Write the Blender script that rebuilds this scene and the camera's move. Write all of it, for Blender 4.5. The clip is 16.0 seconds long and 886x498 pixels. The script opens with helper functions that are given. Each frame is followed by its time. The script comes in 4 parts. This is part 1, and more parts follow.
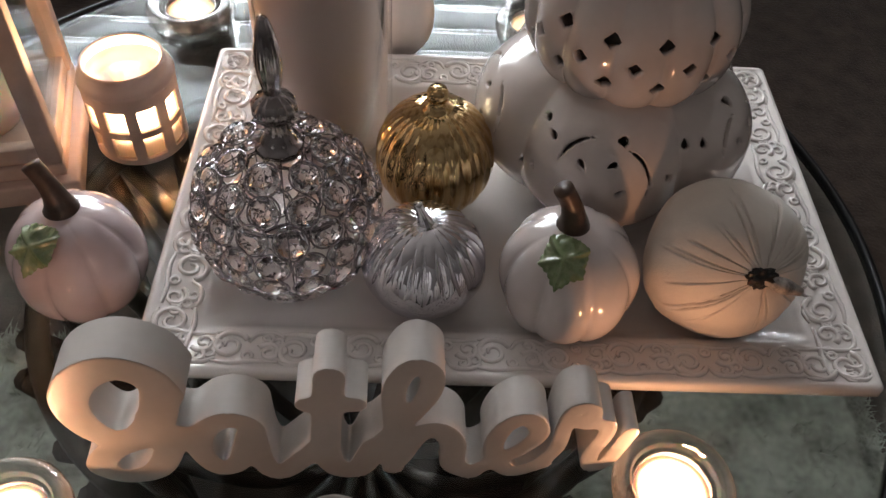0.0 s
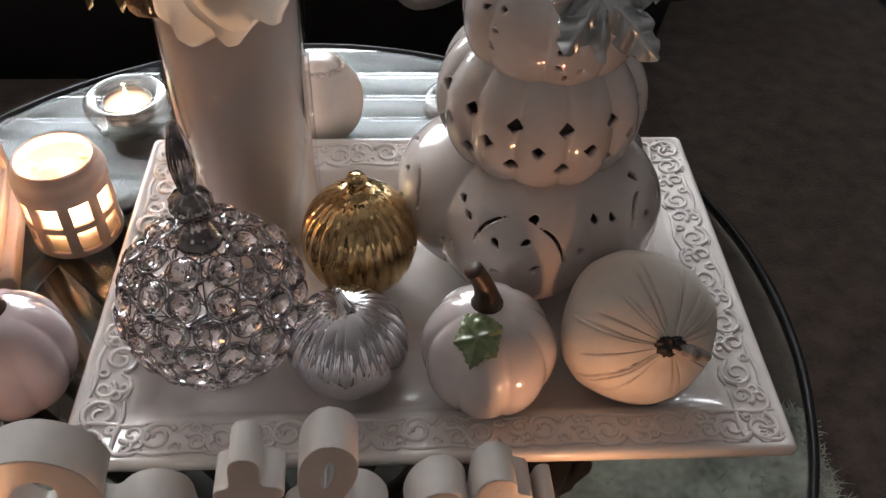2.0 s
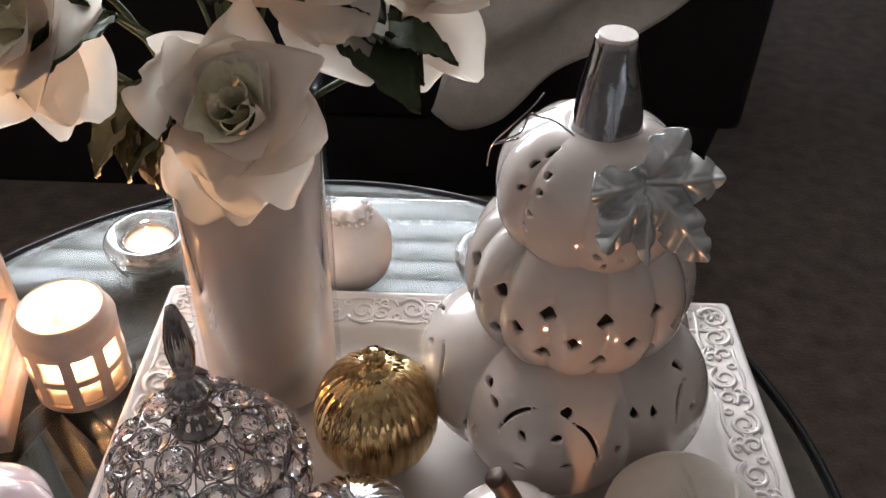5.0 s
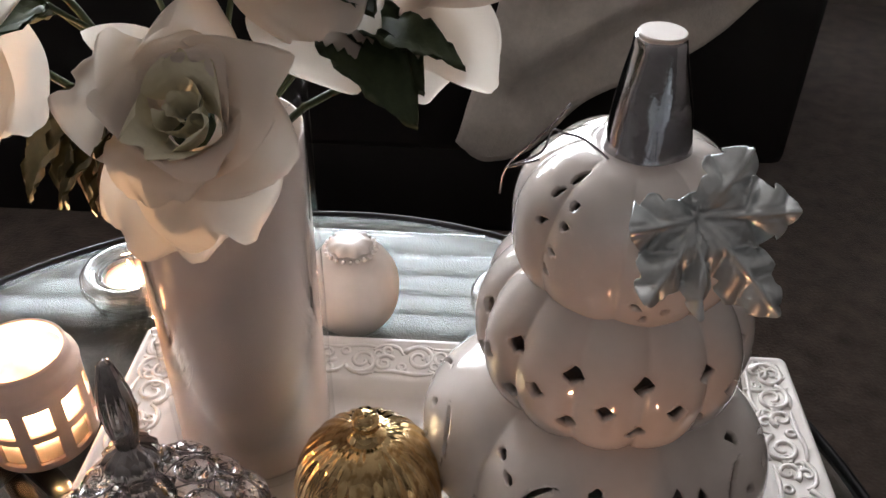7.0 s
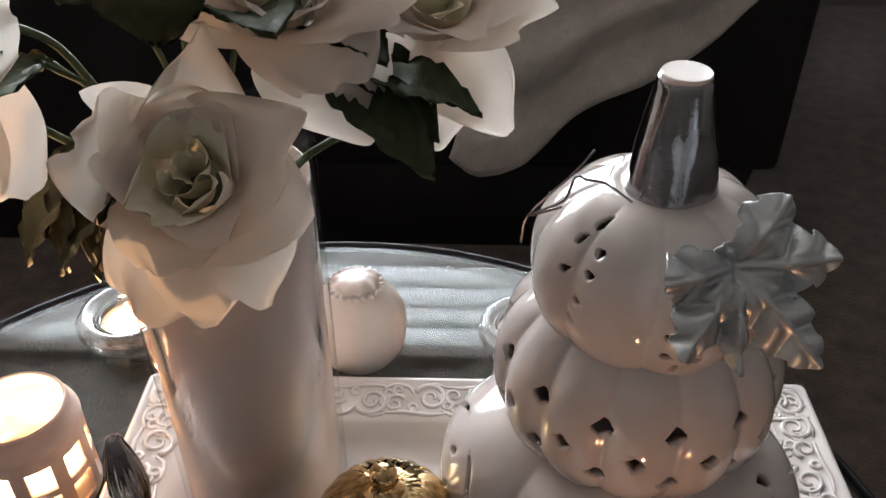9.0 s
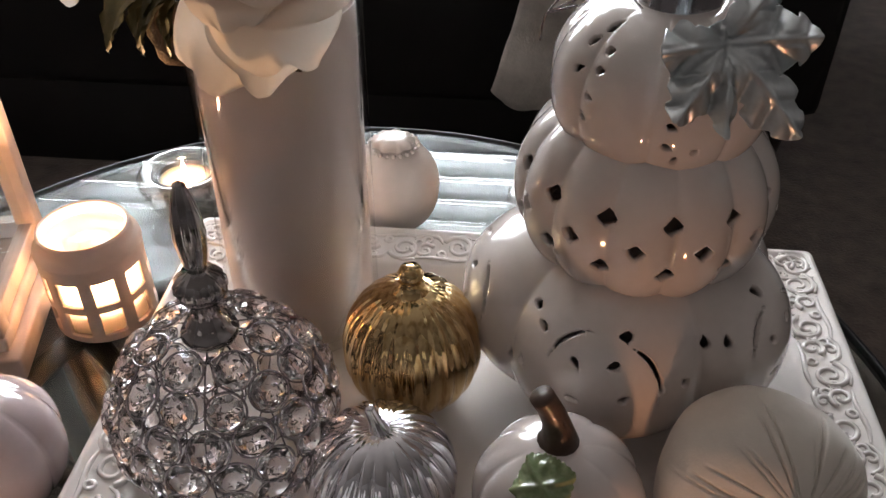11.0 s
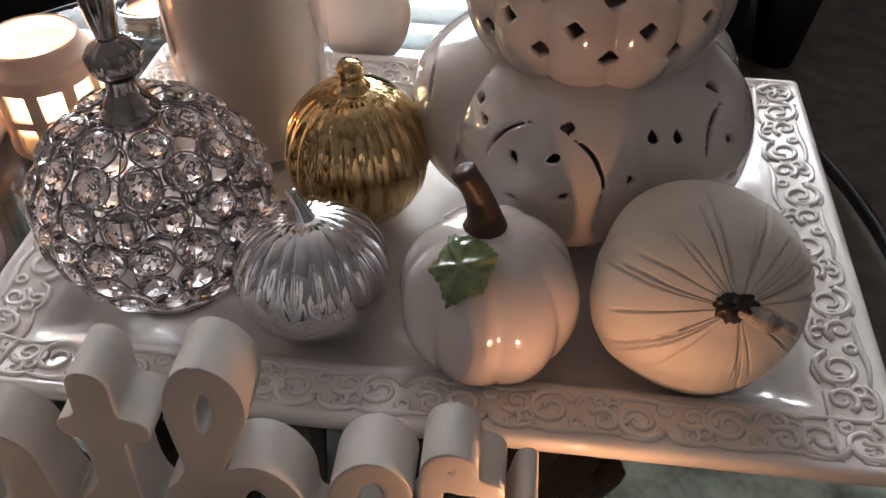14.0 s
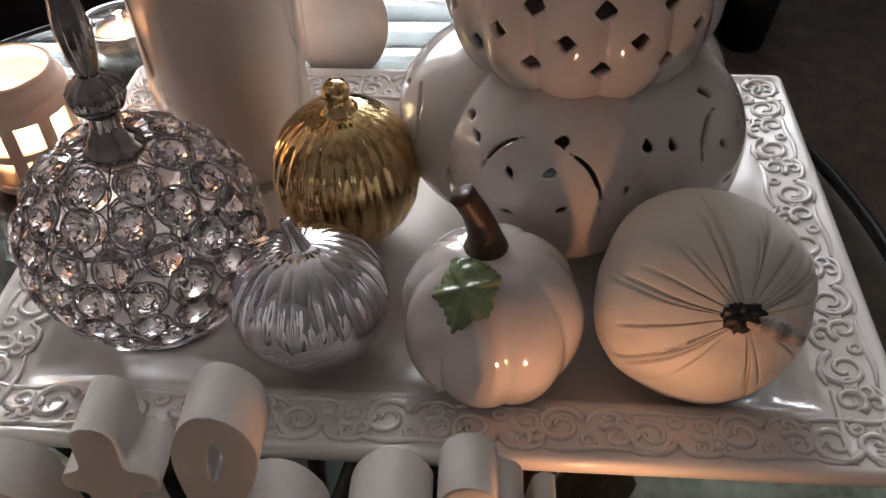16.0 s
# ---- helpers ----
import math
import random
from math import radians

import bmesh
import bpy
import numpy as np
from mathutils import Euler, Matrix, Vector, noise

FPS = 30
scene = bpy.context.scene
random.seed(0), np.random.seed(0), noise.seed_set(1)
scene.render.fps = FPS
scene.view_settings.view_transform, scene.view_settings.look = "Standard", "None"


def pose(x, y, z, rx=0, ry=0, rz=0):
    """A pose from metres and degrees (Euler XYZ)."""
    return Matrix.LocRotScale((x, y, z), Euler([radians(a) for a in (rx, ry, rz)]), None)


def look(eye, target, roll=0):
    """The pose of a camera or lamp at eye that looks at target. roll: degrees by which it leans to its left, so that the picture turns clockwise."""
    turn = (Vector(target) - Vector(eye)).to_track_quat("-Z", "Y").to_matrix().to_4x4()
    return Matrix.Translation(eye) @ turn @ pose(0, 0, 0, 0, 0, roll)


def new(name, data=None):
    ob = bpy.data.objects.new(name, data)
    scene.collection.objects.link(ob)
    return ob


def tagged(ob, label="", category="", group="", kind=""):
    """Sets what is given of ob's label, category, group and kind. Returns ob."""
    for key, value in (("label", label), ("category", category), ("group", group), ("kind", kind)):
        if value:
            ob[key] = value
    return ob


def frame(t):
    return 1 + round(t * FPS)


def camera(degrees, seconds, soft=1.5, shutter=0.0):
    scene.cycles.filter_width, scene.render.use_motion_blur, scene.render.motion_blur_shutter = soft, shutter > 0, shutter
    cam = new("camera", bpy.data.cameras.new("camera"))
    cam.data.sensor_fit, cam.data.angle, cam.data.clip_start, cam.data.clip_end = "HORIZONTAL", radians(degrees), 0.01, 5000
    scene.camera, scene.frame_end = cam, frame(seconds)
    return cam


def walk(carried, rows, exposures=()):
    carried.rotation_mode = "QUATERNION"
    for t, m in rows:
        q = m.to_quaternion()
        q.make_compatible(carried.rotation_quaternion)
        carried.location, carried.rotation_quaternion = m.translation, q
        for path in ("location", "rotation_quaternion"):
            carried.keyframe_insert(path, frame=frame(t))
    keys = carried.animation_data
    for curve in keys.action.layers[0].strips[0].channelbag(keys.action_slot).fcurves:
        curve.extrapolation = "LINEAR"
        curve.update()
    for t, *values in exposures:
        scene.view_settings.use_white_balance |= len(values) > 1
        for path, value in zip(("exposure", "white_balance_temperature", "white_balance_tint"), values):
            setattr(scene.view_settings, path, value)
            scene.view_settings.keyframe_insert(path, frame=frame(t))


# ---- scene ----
cam = camera(54.4, 16.0)
PATH = [
    (0, (-0.049, -0.379, 0.415), (0.005, 0.929, -1.097), 3.6),
    (0.5, (-0.038, -0.375, 0.408), (0.003, 0.967, -1.074), 2.7),
    (1, (-0.03, -0.373, 0.417), (0.037, 0.994, -1.041), 3.0),
    (1.5, (-0.019, -0.368, 0.434), (0.054, 1.014, -1.01), 2.1),
    (2, (-0.017, -0.381, 0.436), (0.086, 1.026, -0.981), 2.3),
    (2.5, (-0.015, -0.384, 0.433), (0.108, 1.032, -0.974), 2.6),
    (3, (-0.03, -0.369, 0.443), (0.139, 1.048, -0.959), 2.8),
    (3.5, (-0.029, -0.360, 0.445), (0.167, 1.068, -0.941), 3.1),
    (4, (-0.022, -0.347, 0.465), (0.162, 1.101, -0.903), 3.4),
    (4.5, (-0.015, -0.328, 0.474), (0.074, 1.175, -0.843), 2.4),
    (4.7, (-0.012, -0.325, 0.464), (0.038, 1.215, -0.812), 2.3),
    (6.8, (0.007, -0.255, 0.398), (-0.087, 1.320, -0.831), 0.8),
    (7, (0.003, -0.257, 0.401), (-0.061, 1.342, -0.799), 1.3),
    (7.5, (0.005, -0.250, 0.409), (-0.064, 1.365, -0.769), 0.6),
    (8, (-0.006, -0.237, 0.406), (-0.065, 1.379, -0.77), -0.3),
    (8.2, (-0.009, -0.234, 0.409), (-0.061, 1.377, -0.774), -0.5),
    (10.3, (-0.009, -0.276, 0.382), (-0.052, 1.330, -0.809), 1.5),
    (10.5, (-0.001, -0.289, 0.376), (-0.095, 1.308, -0.825), 0.8),
    (11, (0.002, -0.313, 0.371), (-0.132, 1.256, -0.861), 0.3),
    (11.5, (0.008, -0.323, 0.353), (-0.177, 1.219, -0.907), -0.3),
    (12, (0.012, -0.327, 0.34), (-0.162, 1.183, -0.96), -0.1),
    (12.5, (0.026, -0.330, 0.331), (-0.158, 1.150, -1.001), -0.5),
    (13, (0.033, -0.330, 0.324), (-0.145, 1.132, -1.029), 0.1),
    (13.5, (0.036, -0.334, 0.316), (-0.159, 1.105, -1.059), -0.6),
    (14, (0.049, -0.331, 0.315), (-0.152, 1.111, -1.057), -0.7),
    (14.5, (0.05, -0.328, 0.318), (-0.135, 1.116, -1.053), -1.7),
    (15, (0.033, -0.323, 0.316), (-0.158, 1.129, -1.046), -3.4),
    (15.5, (0.023, -0.316, 0.317), (-0.16, 1.146, -1.035), -3.8),
    (16, (0.038, -0.320, 0.32), (-0.106, 1.117, -1.064), -2.2),
]
walk(cam, [(t, look(eye, target, roll)) for t, eye, target, roll in PATH],
     exposures=((0, -0.30), (2.3, -0.14), (3.3, 0.04), (4.5, 0.21), (8, 0.11), (10.5, -0.03), (14.5, -0.07), (16, -0.17)))

# ---- light ----
world = bpy.data.worlds.new("world")
scene.world = world
world.use_nodes = True
world.node_tree.nodes["Background"].inputs["Color"].default_value = (0.60, 0.72, 0.85, 1)
world.node_tree.nodes["Background"].inputs["Strength"].default_value = 0.3
daylight = bpy.data.lights.new("daylight", "AREA")
daylight.shape, daylight.size, daylight.size_y, daylight.energy, daylight.color = "RECTANGLE", 3.4, 1.72, 640, (0.90, 0.945, 0.985)
day = new("daylight", daylight)
day.matrix_world = look((-0.35, 2.42, 1.08), (-0.35, 0.0, 0.98))

# ---- materials ----
FLOOR = -0.50


def mat(name, col, rough=0.5, metal=0.0, var=0.12, scale=40.0, bump=0.0, bscale=200.0, coat=0.0, trans=0.0, ior=1.45, sss=0.0, rvar=0.1, col2=None, sheen=0.0):
    """A surface with colour and gloss varied at two scales and a fine relief."""
    m = bpy.data.materials.new(name)
    m.use_nodes = True
    nt = m.node_tree
    n, l = nt.nodes, nt.links
    b = n["Principled BSDF"]
    tc = n.new("ShaderNodeTexCoord")
    n1 = n.new("ShaderNodeTexNoise")
    n1.inputs["Scale"].default_value, n1.inputs["Detail"].default_value = scale, 6
    n2 = n.new("ShaderNodeTexNoise")
    n2.inputs["Scale"].default_value, n2.inputs["Detail"].default_value = scale * 6.3, 3
    l.new(tc.outputs["Object"], n1.inputs["Vector"])
    l.new(tc.outputs["Object"], n2.inputs["Vector"])
    add = n.new("ShaderNodeMath")
    add.operation = "ADD"
    l.new(n1.outputs["Fac"], add.inputs[0])
    mul = n.new("ShaderNodeMath")
    mul.operation, mul.inputs[1].default_value = "MULTIPLY", 0.4
    l.new(n2.outputs["Fac"], mul.inputs[0])
    l.new(mul.outputs[0], add.inputs[1])
    ramp = n.new("ShaderNodeValToRGB")
    dark = col2 or tuple(c * (1 - 2 * var) for c in col)
    ramp.color_ramp.elements[0].position, ramp.color_ramp.elements[1].position = 0.45, 0.95
    ramp.color_ramp.elements[0].color, ramp.color_ramp.elements[1].color = (*dark, 1), (*col, 1)
    l.new(add.outputs[0], ramp.inputs["Fac"])
    l.new(ramp.outputs["Color"], b.inputs["Base Color"])
    r = n.new("ShaderNodeMapRange")
    r.inputs["To Min"].default_value, r.inputs["To Max"].default_value = max(0.0, rough - rvar * rough), min(1.0, rough + rvar * rough)
    l.new(n2.outputs["Fac"], r.inputs["Value"])
    l.new(r.outputs["Result"], b.inputs["Roughness"])
    b.inputs["Metallic"].default_value = metal
    b.inputs["IOR"].default_value = ior
    b.inputs["Coat Weight"].default_value = coat
    b.inputs["Coat Roughness"].default_value = 0.05
    b.inputs["Transmission Weight"].default_value = trans
    b.inputs["Subsurface Weight"].default_value = sss
    b.inputs["Subsurface Scale"].default_value = 0.004
    b.inputs["Sheen Weight"].default_value = sheen
    if bump:
        n3 = n.new("ShaderNodeTexNoise")
        n3.inputs["Scale"].default_value, n3.inputs["Detail"].default_value = bscale, 4
        l.new(tc.outputs["Object"], n3.inputs["Vector"])
        bp = n.new("ShaderNodeBump")
        bp.inputs["Strength"].default_value, bp.inputs["Distance"].default_value = bump, 0.002
        l.new(n3.outputs["Fac"], bp.inputs["Height"])
        l.new(bp.outputs["Normal"], b.inputs["Normal"])
    return m


def glow(name, col, strength):
    m = bpy.data.materials.new(name)
    m.use_nodes = True
    b = m.node_tree.nodes["Principled BSDF"]
    b.inputs["Base Color"].default_value = (*col, 1)
    b.inputs["Emission Color"].default_value = (*col, 1)
    b.inputs["Emission Strength"].default_value = strength
    return m


def glass(name, col=(1, 1, 1), rough=0.0, ior=1.45):
    m = bpy.data.materials.new(name)
    m.use_nodes = True
    b = m.node_tree.nodes["Principled BSDF"]
    b.inputs["Base Color"].default_value = (*col, 1)
    b.inputs["Roughness"].default_value = rough
    b.inputs["IOR"].default_value = ior
    b.inputs["Transmission Weight"].default_value = 1.0
    return m


def sheet_glass(name, col, f0=0.045, rough=0.0, cloud=0.0, sharp=5.0):
    """Clear sheet glass: what lies behind shows straight through, with the gloss of a polished face."""
    m = bpy.data.materials.new(name)
    m.use_nodes = True
    n, l = m.node_tree.nodes, m.node_tree.links
    t, g, f, x = n.new("ShaderNodeBsdfTransparent"), n.new("ShaderNodeBsdfGlossy"), n.new("ShaderNodeLayerWeight"), n.new("ShaderNodeMixShader")
    up, ma = n.new("ShaderNodeMath"), n.new("ShaderNodeMath")
    up.operation, ma.operation = "POWER", "MULTIPLY_ADD"
    t.inputs["Color"].default_value = (*col, 1)
    g.inputs["Roughness"].default_value = rough
    f.inputs["Blend"].default_value = 0.5
    up.inputs[1].default_value, ma.inputs[1].default_value, ma.inputs[2].default_value = 3.0 if cloud else sharp, 1.0 - f0, f0
    l.new(f.outputs["Facing"], up.inputs[0])
    l.new(up.outputs[0], ma.inputs[0])
    l.new(ma.outputs[0], x.inputs[0])
    l.new(t.outputs[0], x.inputs[1])
    l.new(g.outputs[0], x.inputs[2])
    last = x
    if cloud:
        s, y = n.new("ShaderNodeBsdfTranslucent"), n.new("ShaderNodeMixShader")
        s.inputs["Color"].default_value, y.inputs[0].default_value = (0.9, 0.88, 0.85, 1), cloud
        l.new(x.outputs[0], y.inputs[1])
        l.new(s.outputs[0], y.inputs[2])
        last = y
    l.new(last.outputs[0], n["Material Output"].inputs["Surface"])
    return m


CERAMIC = mat("white_glaze", (0.72, 0.65, 0.61), 0.08, var=0.05, scale=30, coat=0.9, bump=0.05, bscale=45, ior=1.7)
PLATTER = mat("platter_glaze", (0.76, 0.71, 0.68), 0.20, var=0.03, scale=12, coat=0.6, bump=0.03, bscale=40)
VASE = mat("vase_glaze", (0.86, 0.74, 0.70), 0.32, var=0.04, scale=9, coat=0.5, bump=0.04, bscale=25)
BALL = mat("satin_ceramic", (0.78, 0.70, 0.65), 0.3, var=0.06, scale=30, coat=0.3, bump=0.05, bscale=120)
MAUVE = mat("mauve_glaze", (0.68, 0.56, 0.58), 0.09, var=0.08, scale=20, coat=0.9, ior=1.65, bump=0.03, bscale=60)
PINKED = mat("pale_glaze", (0.74, 0.67, 0.65), 0.09, var=0.06, scale=20, coat=0.9, ior=1.65, bump=0.03, bscale=60)
STEM = mat("glazed_brown_stem", (0.100, 0.060, 0.042), 0.42, var=0.3, scale=60, coat=0.12, bump=0.3, bscale=150)
GREENLEAF = mat("green_glaze", (0.14, 0.21, 0.085), 0.22, scale=120, coat=0.5, col2=(0.29, 0.34, 0.19))
SILVER = mat("brushed_silver", (0.46, 0.45, 0.47), 0.14, 1.0, var=0.15, scale=60, rvar=0.4, bump=0.35, bscale=55)
WIRE = mat("dark_silver_wire", (0.44, 0.41, 0.44), 0.16, 1.0, var=0.15, scale=90)
LEAFMETAL = mat("painted_metal_leaf", (0.64, 0.69, 0.71), 0.30, 0.65, var=0.14, scale=60, coat=0.3, bump=0.1, bscale=150)
CANVAS = mat("linen_cloth", (0.74, 0.68, 0.61), 0.9, var=0.05, scale=60, bump=0.10, bscale=900, sheen=0.2)
PAINTED = mat("painted_wood", (0.68, 0.64, 0.605), 0.40, var=0.05, scale=30, bump=0.12, bscale=160)
PEWTER = mat("dark_pewter", (0.46, 0.43, 0.43), 0.10, 1.0, var=0.15, scale=80, rvar=0.4)
VOTIVE = mat("blush_ceramic", (0.66, 0.52, 0.45), 0.45, var=0.05, scale=40, bump=0.06, bscale=120)
LANTERN = mat("washed_wood", (0.58, 0.46, 0.40), 0.55, var=0.12, scale=25, bump=0.2, bscale=120)
PETAL = mat("silk_petal", (0.90, 0.81, 0.75), 0.8, var=0.04, scale=40, bump=0.15, bscale=200)
nt = PETAL.node_tree
thin, both = nt.nodes.new("ShaderNodeBsdfTranslucent"), nt.nodes.new("ShaderNodeMixShader")
both.inputs[0].default_value = 0.46
thin.inputs["Color"].default_value = (0.86, 0.80, 0.72, 1)
nt.links.new(nt.nodes["Principled BSDF"].outputs[0], both.inputs[1])
nt.links.new(thin.outputs[0], both.inputs[2])
nt.links.new(both.outputs[0], nt.nodes["Material Output"].inputs["Surface"])
FOLIAGE = mat("silk_leaf", (0.07, 0.10, 0.045), 0.6, var=0.25, scale=60, bump=0.25, bscale=160)
FOLIAGE2 = mat("olive_leaf", (0.16, 0.15, 0.07), 0.6, var=0.25, scale=60, bump=0.25, bscale=160)


def mercury(name, col, dark, share):
    """Silvered glass: mirror-bright with narrow dark runs where the silvering is thin."""
    m = mat(name, col, 0.08, 1.0, var=0.12, scale=70, rvar=0.6, bump=0.06, bscale=90)
    n, l = m.node_tree.nodes, m.node_tree.links
    tc, mp, nz, rp, mx = n.new("ShaderNodeTexCoord"), n.new("ShaderNodeMapping"), n.new("ShaderNodeTexNoise"), n.new("ShaderNodeValToRGB"), n.new("ShaderNodeMix")
    mp.inputs["Scale"].default_value = (1, 1, 0.07)
    nz.inputs["Scale"].default_value, nz.inputs["Detail"].default_value = 330, 3
    rp.color_ramp.elements[0].position, rp.color_ramp.elements[1].position = 0.34 + share, 0.50 + share
    mx.data_type = "RGBA"
    mx.inputs["A"].default_value = (*dark, 1)
    b = n["Principled BSDF"]
    src = b.inputs["Base Color"].links[0].from_socket
    l.new(tc.outputs["Object"], mp.inputs["Vector"])
    l.new(mp.outputs["Vector"], nz.inputs["Vector"])
    l.new(nz.outputs["Fac"], rp.inputs["Fac"])
    l.new(rp.outputs["Color"], mx.inputs["Factor"])
    l.new(src, mx.inputs["B"])
    l.new(mx.outputs["Result"], b.inputs["Base Color"])
    return m


GOLD = mercury("mercury_gold", (0.82, 0.60, 0.31), (0.48, 0.31, 0.13), 0.02)
CHROME = mat("mirror_silver", (0.74, 0.74, 0.78), 0.035, 1.0, var=0.04, scale=70, rvar=0.6, bump=0.03, bscale=60)
CORE = mat("silk_petal_heart", (0.90, 0.85, 0.66), 0.8, var=0.05, scale=40, bump=0.15, bscale=200)
GLASS = glass("clear_glass")
CRYSTAL = glass("crystal", (0.96, 0.92, 0.92), 0.015, 1.44)
CRYSTAL.node_tree.nodes["Principled BSDF"].inputs["Transmission Weight"].default_value = 1.0
TABLEGLASS = sheet_glass("table_glass", (0.90, 0.94, 0.92), 0.042)
PANE = sheet_glass("pane_glass", (0.97, 0.98, 0.97), 0.04)
VASEGLASS = sheet_glass("vase_glass", (0.98, 0.97, 0.96), 0.035, 0.02, 0.0, 11.0)
BOWL = sheet_glass("bowl_glass", (0.92, 0.92, 0.91), 0.15, 0.02, 0.04)
FROSTED = sheet_glass("frosted_glass", (0.97, 0.95, 0.92), 0.03, 0.2, 0.72)
RIMMETAL = mat("black_metal_rim", (0.02, 0.02, 0.022), 0.3, 0.6, scale=60)
RATTAN = mat("dark_rattan", (0.045, 0.026, 0.018), 0.45, var=0.3, scale=60, bump=0.4, bscale=120)
WAX = mat("candle_wax", (0.88, 0.82, 0.72), 0.5, var=0.03, scale=60, sss=0.5)
TIN = mat("tealight_tin", (0.75, 0.75, 0.75), 0.25, 1.0, scale=80)
WICK = mat("wick", (0.05, 0.04, 0.03), 0.9)
FLAME = glow("flame", (1.0, 0.62, 0.25), 60)
CARPET = mat("brown_carpet", (0.135, 0.098, 0.081), 0.95, var=0.35, scale=26, bump=1.0, bscale=220, sheen=0.3)
SHAG = mat("pale_rug", (0.66, 0.68, 0.60), 0.95, var=0.4, scale=17, bump=1.0, bscale=90, sheen=0.3)
BLACK = mat("black_leather", (0.010, 0.009, 0.010), 0.5, var=0.2, scale=12, bump=0.2, bscale=200)
THROW = mat("pale_throw", (0.74, 0.69, 0.64), 0.95, var=0.12, scale=25, bump=0.6, bscale=300, sheen=0.4)
WALL = mat("wall_paint", (0.24, 0.21, 0.195), 0.85, var=0.04, scale=2, bump=0.1, bscale=90)
# Darker copy of WALL for the unseen south wall: dims reflections and front fill.
DIMWALL = mat("unseen_dark_wall", (0.10, 0.085, 0.078), 0.85, var=0.04, scale=2, bump=0.1, bscale=90)
# Dark tone set to cut bounce from above and what the silver mirrors.
CEIL = mat("ceiling_paint", (0.25, 0.215, 0.195), 0.9, var=0.03, scale=2, bump=0.2, bscale=120)
LOUVRE = mat("white_louvre", (0.80, 0.81, 0.82), 0.45, var=0.03, scale=8)
CURTAIN = mat("sheer_curtain", (0.70, 0.74, 0.76), 0.9, var=0.08, scale=12, bump=0.3, bscale=400)
BURLAP = mat("brown_burlap", (0.20, 0.13, 0.08), 0.9, var=0.3, scale=90, bump=0.8, bscale=700)
SCREW = mat("dark_iron", (0.04, 0.04, 0.04), 0.5, 0.7)
DARKDRIED = mat("dried_stem", (0.66, 0.61, 0.56), 0.85, var=0.3, scale=110, col2=(0.05, 0.05, 0.055), bump=0.6, bscale=300)


# ---- builders ----
def thing(name, label, category, at=(0, 0, 0), turn=0.0, group="", kind=""):
    ob = new(name)
    ob.empty_display_size = 0.02
    ob.matrix_basis = pose(*at, 0, 0, turn)
    return tagged(ob, label, category, group, kind)


def part(name, bm, material, parent=None, label="", smooth=True, m=None):
    """Links a bmesh, or a mesh already made, as one mesh object."""
    if isinstance(bm, bpy.types.Mesh):
        me = bm
    else:
        me = bpy.data.meshes.new(name)
        bm.normal_update()
        bm.to_mesh(me)
        bm.free()
        if smooth:
            for p in me.polygons:
                p.use_smooth = True
    if material and not me.materials:
        me.materials.append(material)
    ob = new(name, me)
    ob.parent = parent
    if m is not None:
        ob.matrix_basis = m
    return tagged(ob, label) if label else ob


def lathe(profile, seg=48, rib=None, twist=0.0, closed=False):
    """A body of revolution; rib(angle, k) scales the radius, k from 0 to 1 along the profile."""
    bm = bmesh.new()
    rings = []
    for k, (r, z) in enumerate(profile):
        ring = []
        f = k / (len(profile) - 1)
        if r < 1e-6:
            ring = [bm.verts.new((0, 0, z))]
        else:
            for s in range(seg):
                a = math.tau * s / seg + twist * f
                rr = r * (rib(a, f) if rib else 1)
                ring.append(bm.verts.new((rr * math.cos(a), rr * math.sin(a), z)))
        rings.append(ring)
    pairs = list(zip(rings, rings[1:]))
    if closed:
        pairs.append((rings[-1], rings[0]))
    for a, b in pairs:
        for s in range(seg):
            q = [a[s % len(a)], a[(s + 1) % seg % len(a)], b[(s + 1) % seg % len(b)], b[s % len(b)]]
            u = list(dict.fromkeys(q))
            if len(u) > 2:
                bm.faces.new(u)
    bmesh.ops.recalc_face_normals(bm, faces=bm.faces)
    return bm


def spline(points, n=8):
    """A smooth line through the points (Catmull-Rom)."""
    p = [Vector(q) for q in points]
    p = [2 * p[0] - p[1]] + p + [2 * p[-1] - p[-2]]
    out = []
    for i in range(1, len(p) - 2):
        for k in range(n):
            t = k / n
            out.append(0.5 * (2 * p[i] + (p[i + 1] - p[i - 1]) * t + (2 * p[i - 1] - 5 * p[i] + 4 * p[i + 1] - p[i + 2]) * t * t + (3 * p[i] - p[i - 1] - 3 * p[i + 1] + p[i + 2]) * t ** 3))
    return out + [p[-2]]


def tube(line, radius, seg=8, bm=None, caps=True):
    """A round bar along a line; radius a number or a function of 0 to 1."""
    bm = bm or bmesh.new()
    line = [Vector(q) for q in line]
    up = Vector((0.13, 0.21, 0.97)).normalized()
    rings = []
    for i, q in enumerate(line):
        d = (line[min(i + 1, len(line) - 1)] - line[max(i - 1, 0)]).normalized()
        x = d.cross(up)
        if x.length < 1e-3:
            x = d.cross(Vector((1, 0, 0)))
        x.normalize()
        y = d.cross(x)
        r = radius(i / (len(line) - 1)) if callable(radius) else radius
        rings.append([bm.verts.new(q + r * (x * math.cos(math.tau * s / seg) + y * math.sin(math.tau * s / seg))) for s in range(seg)])
    for a, b in zip(rings, rings[1:]):
        for s in range(seg):
            bm.faces.new((a[s], a[(s + 1) % seg], b[(s + 1) % seg], b[s]))
    if caps:
        bm.faces.new(rings[0][::-1])
        bm.faces.new(rings[-1])
    return bm


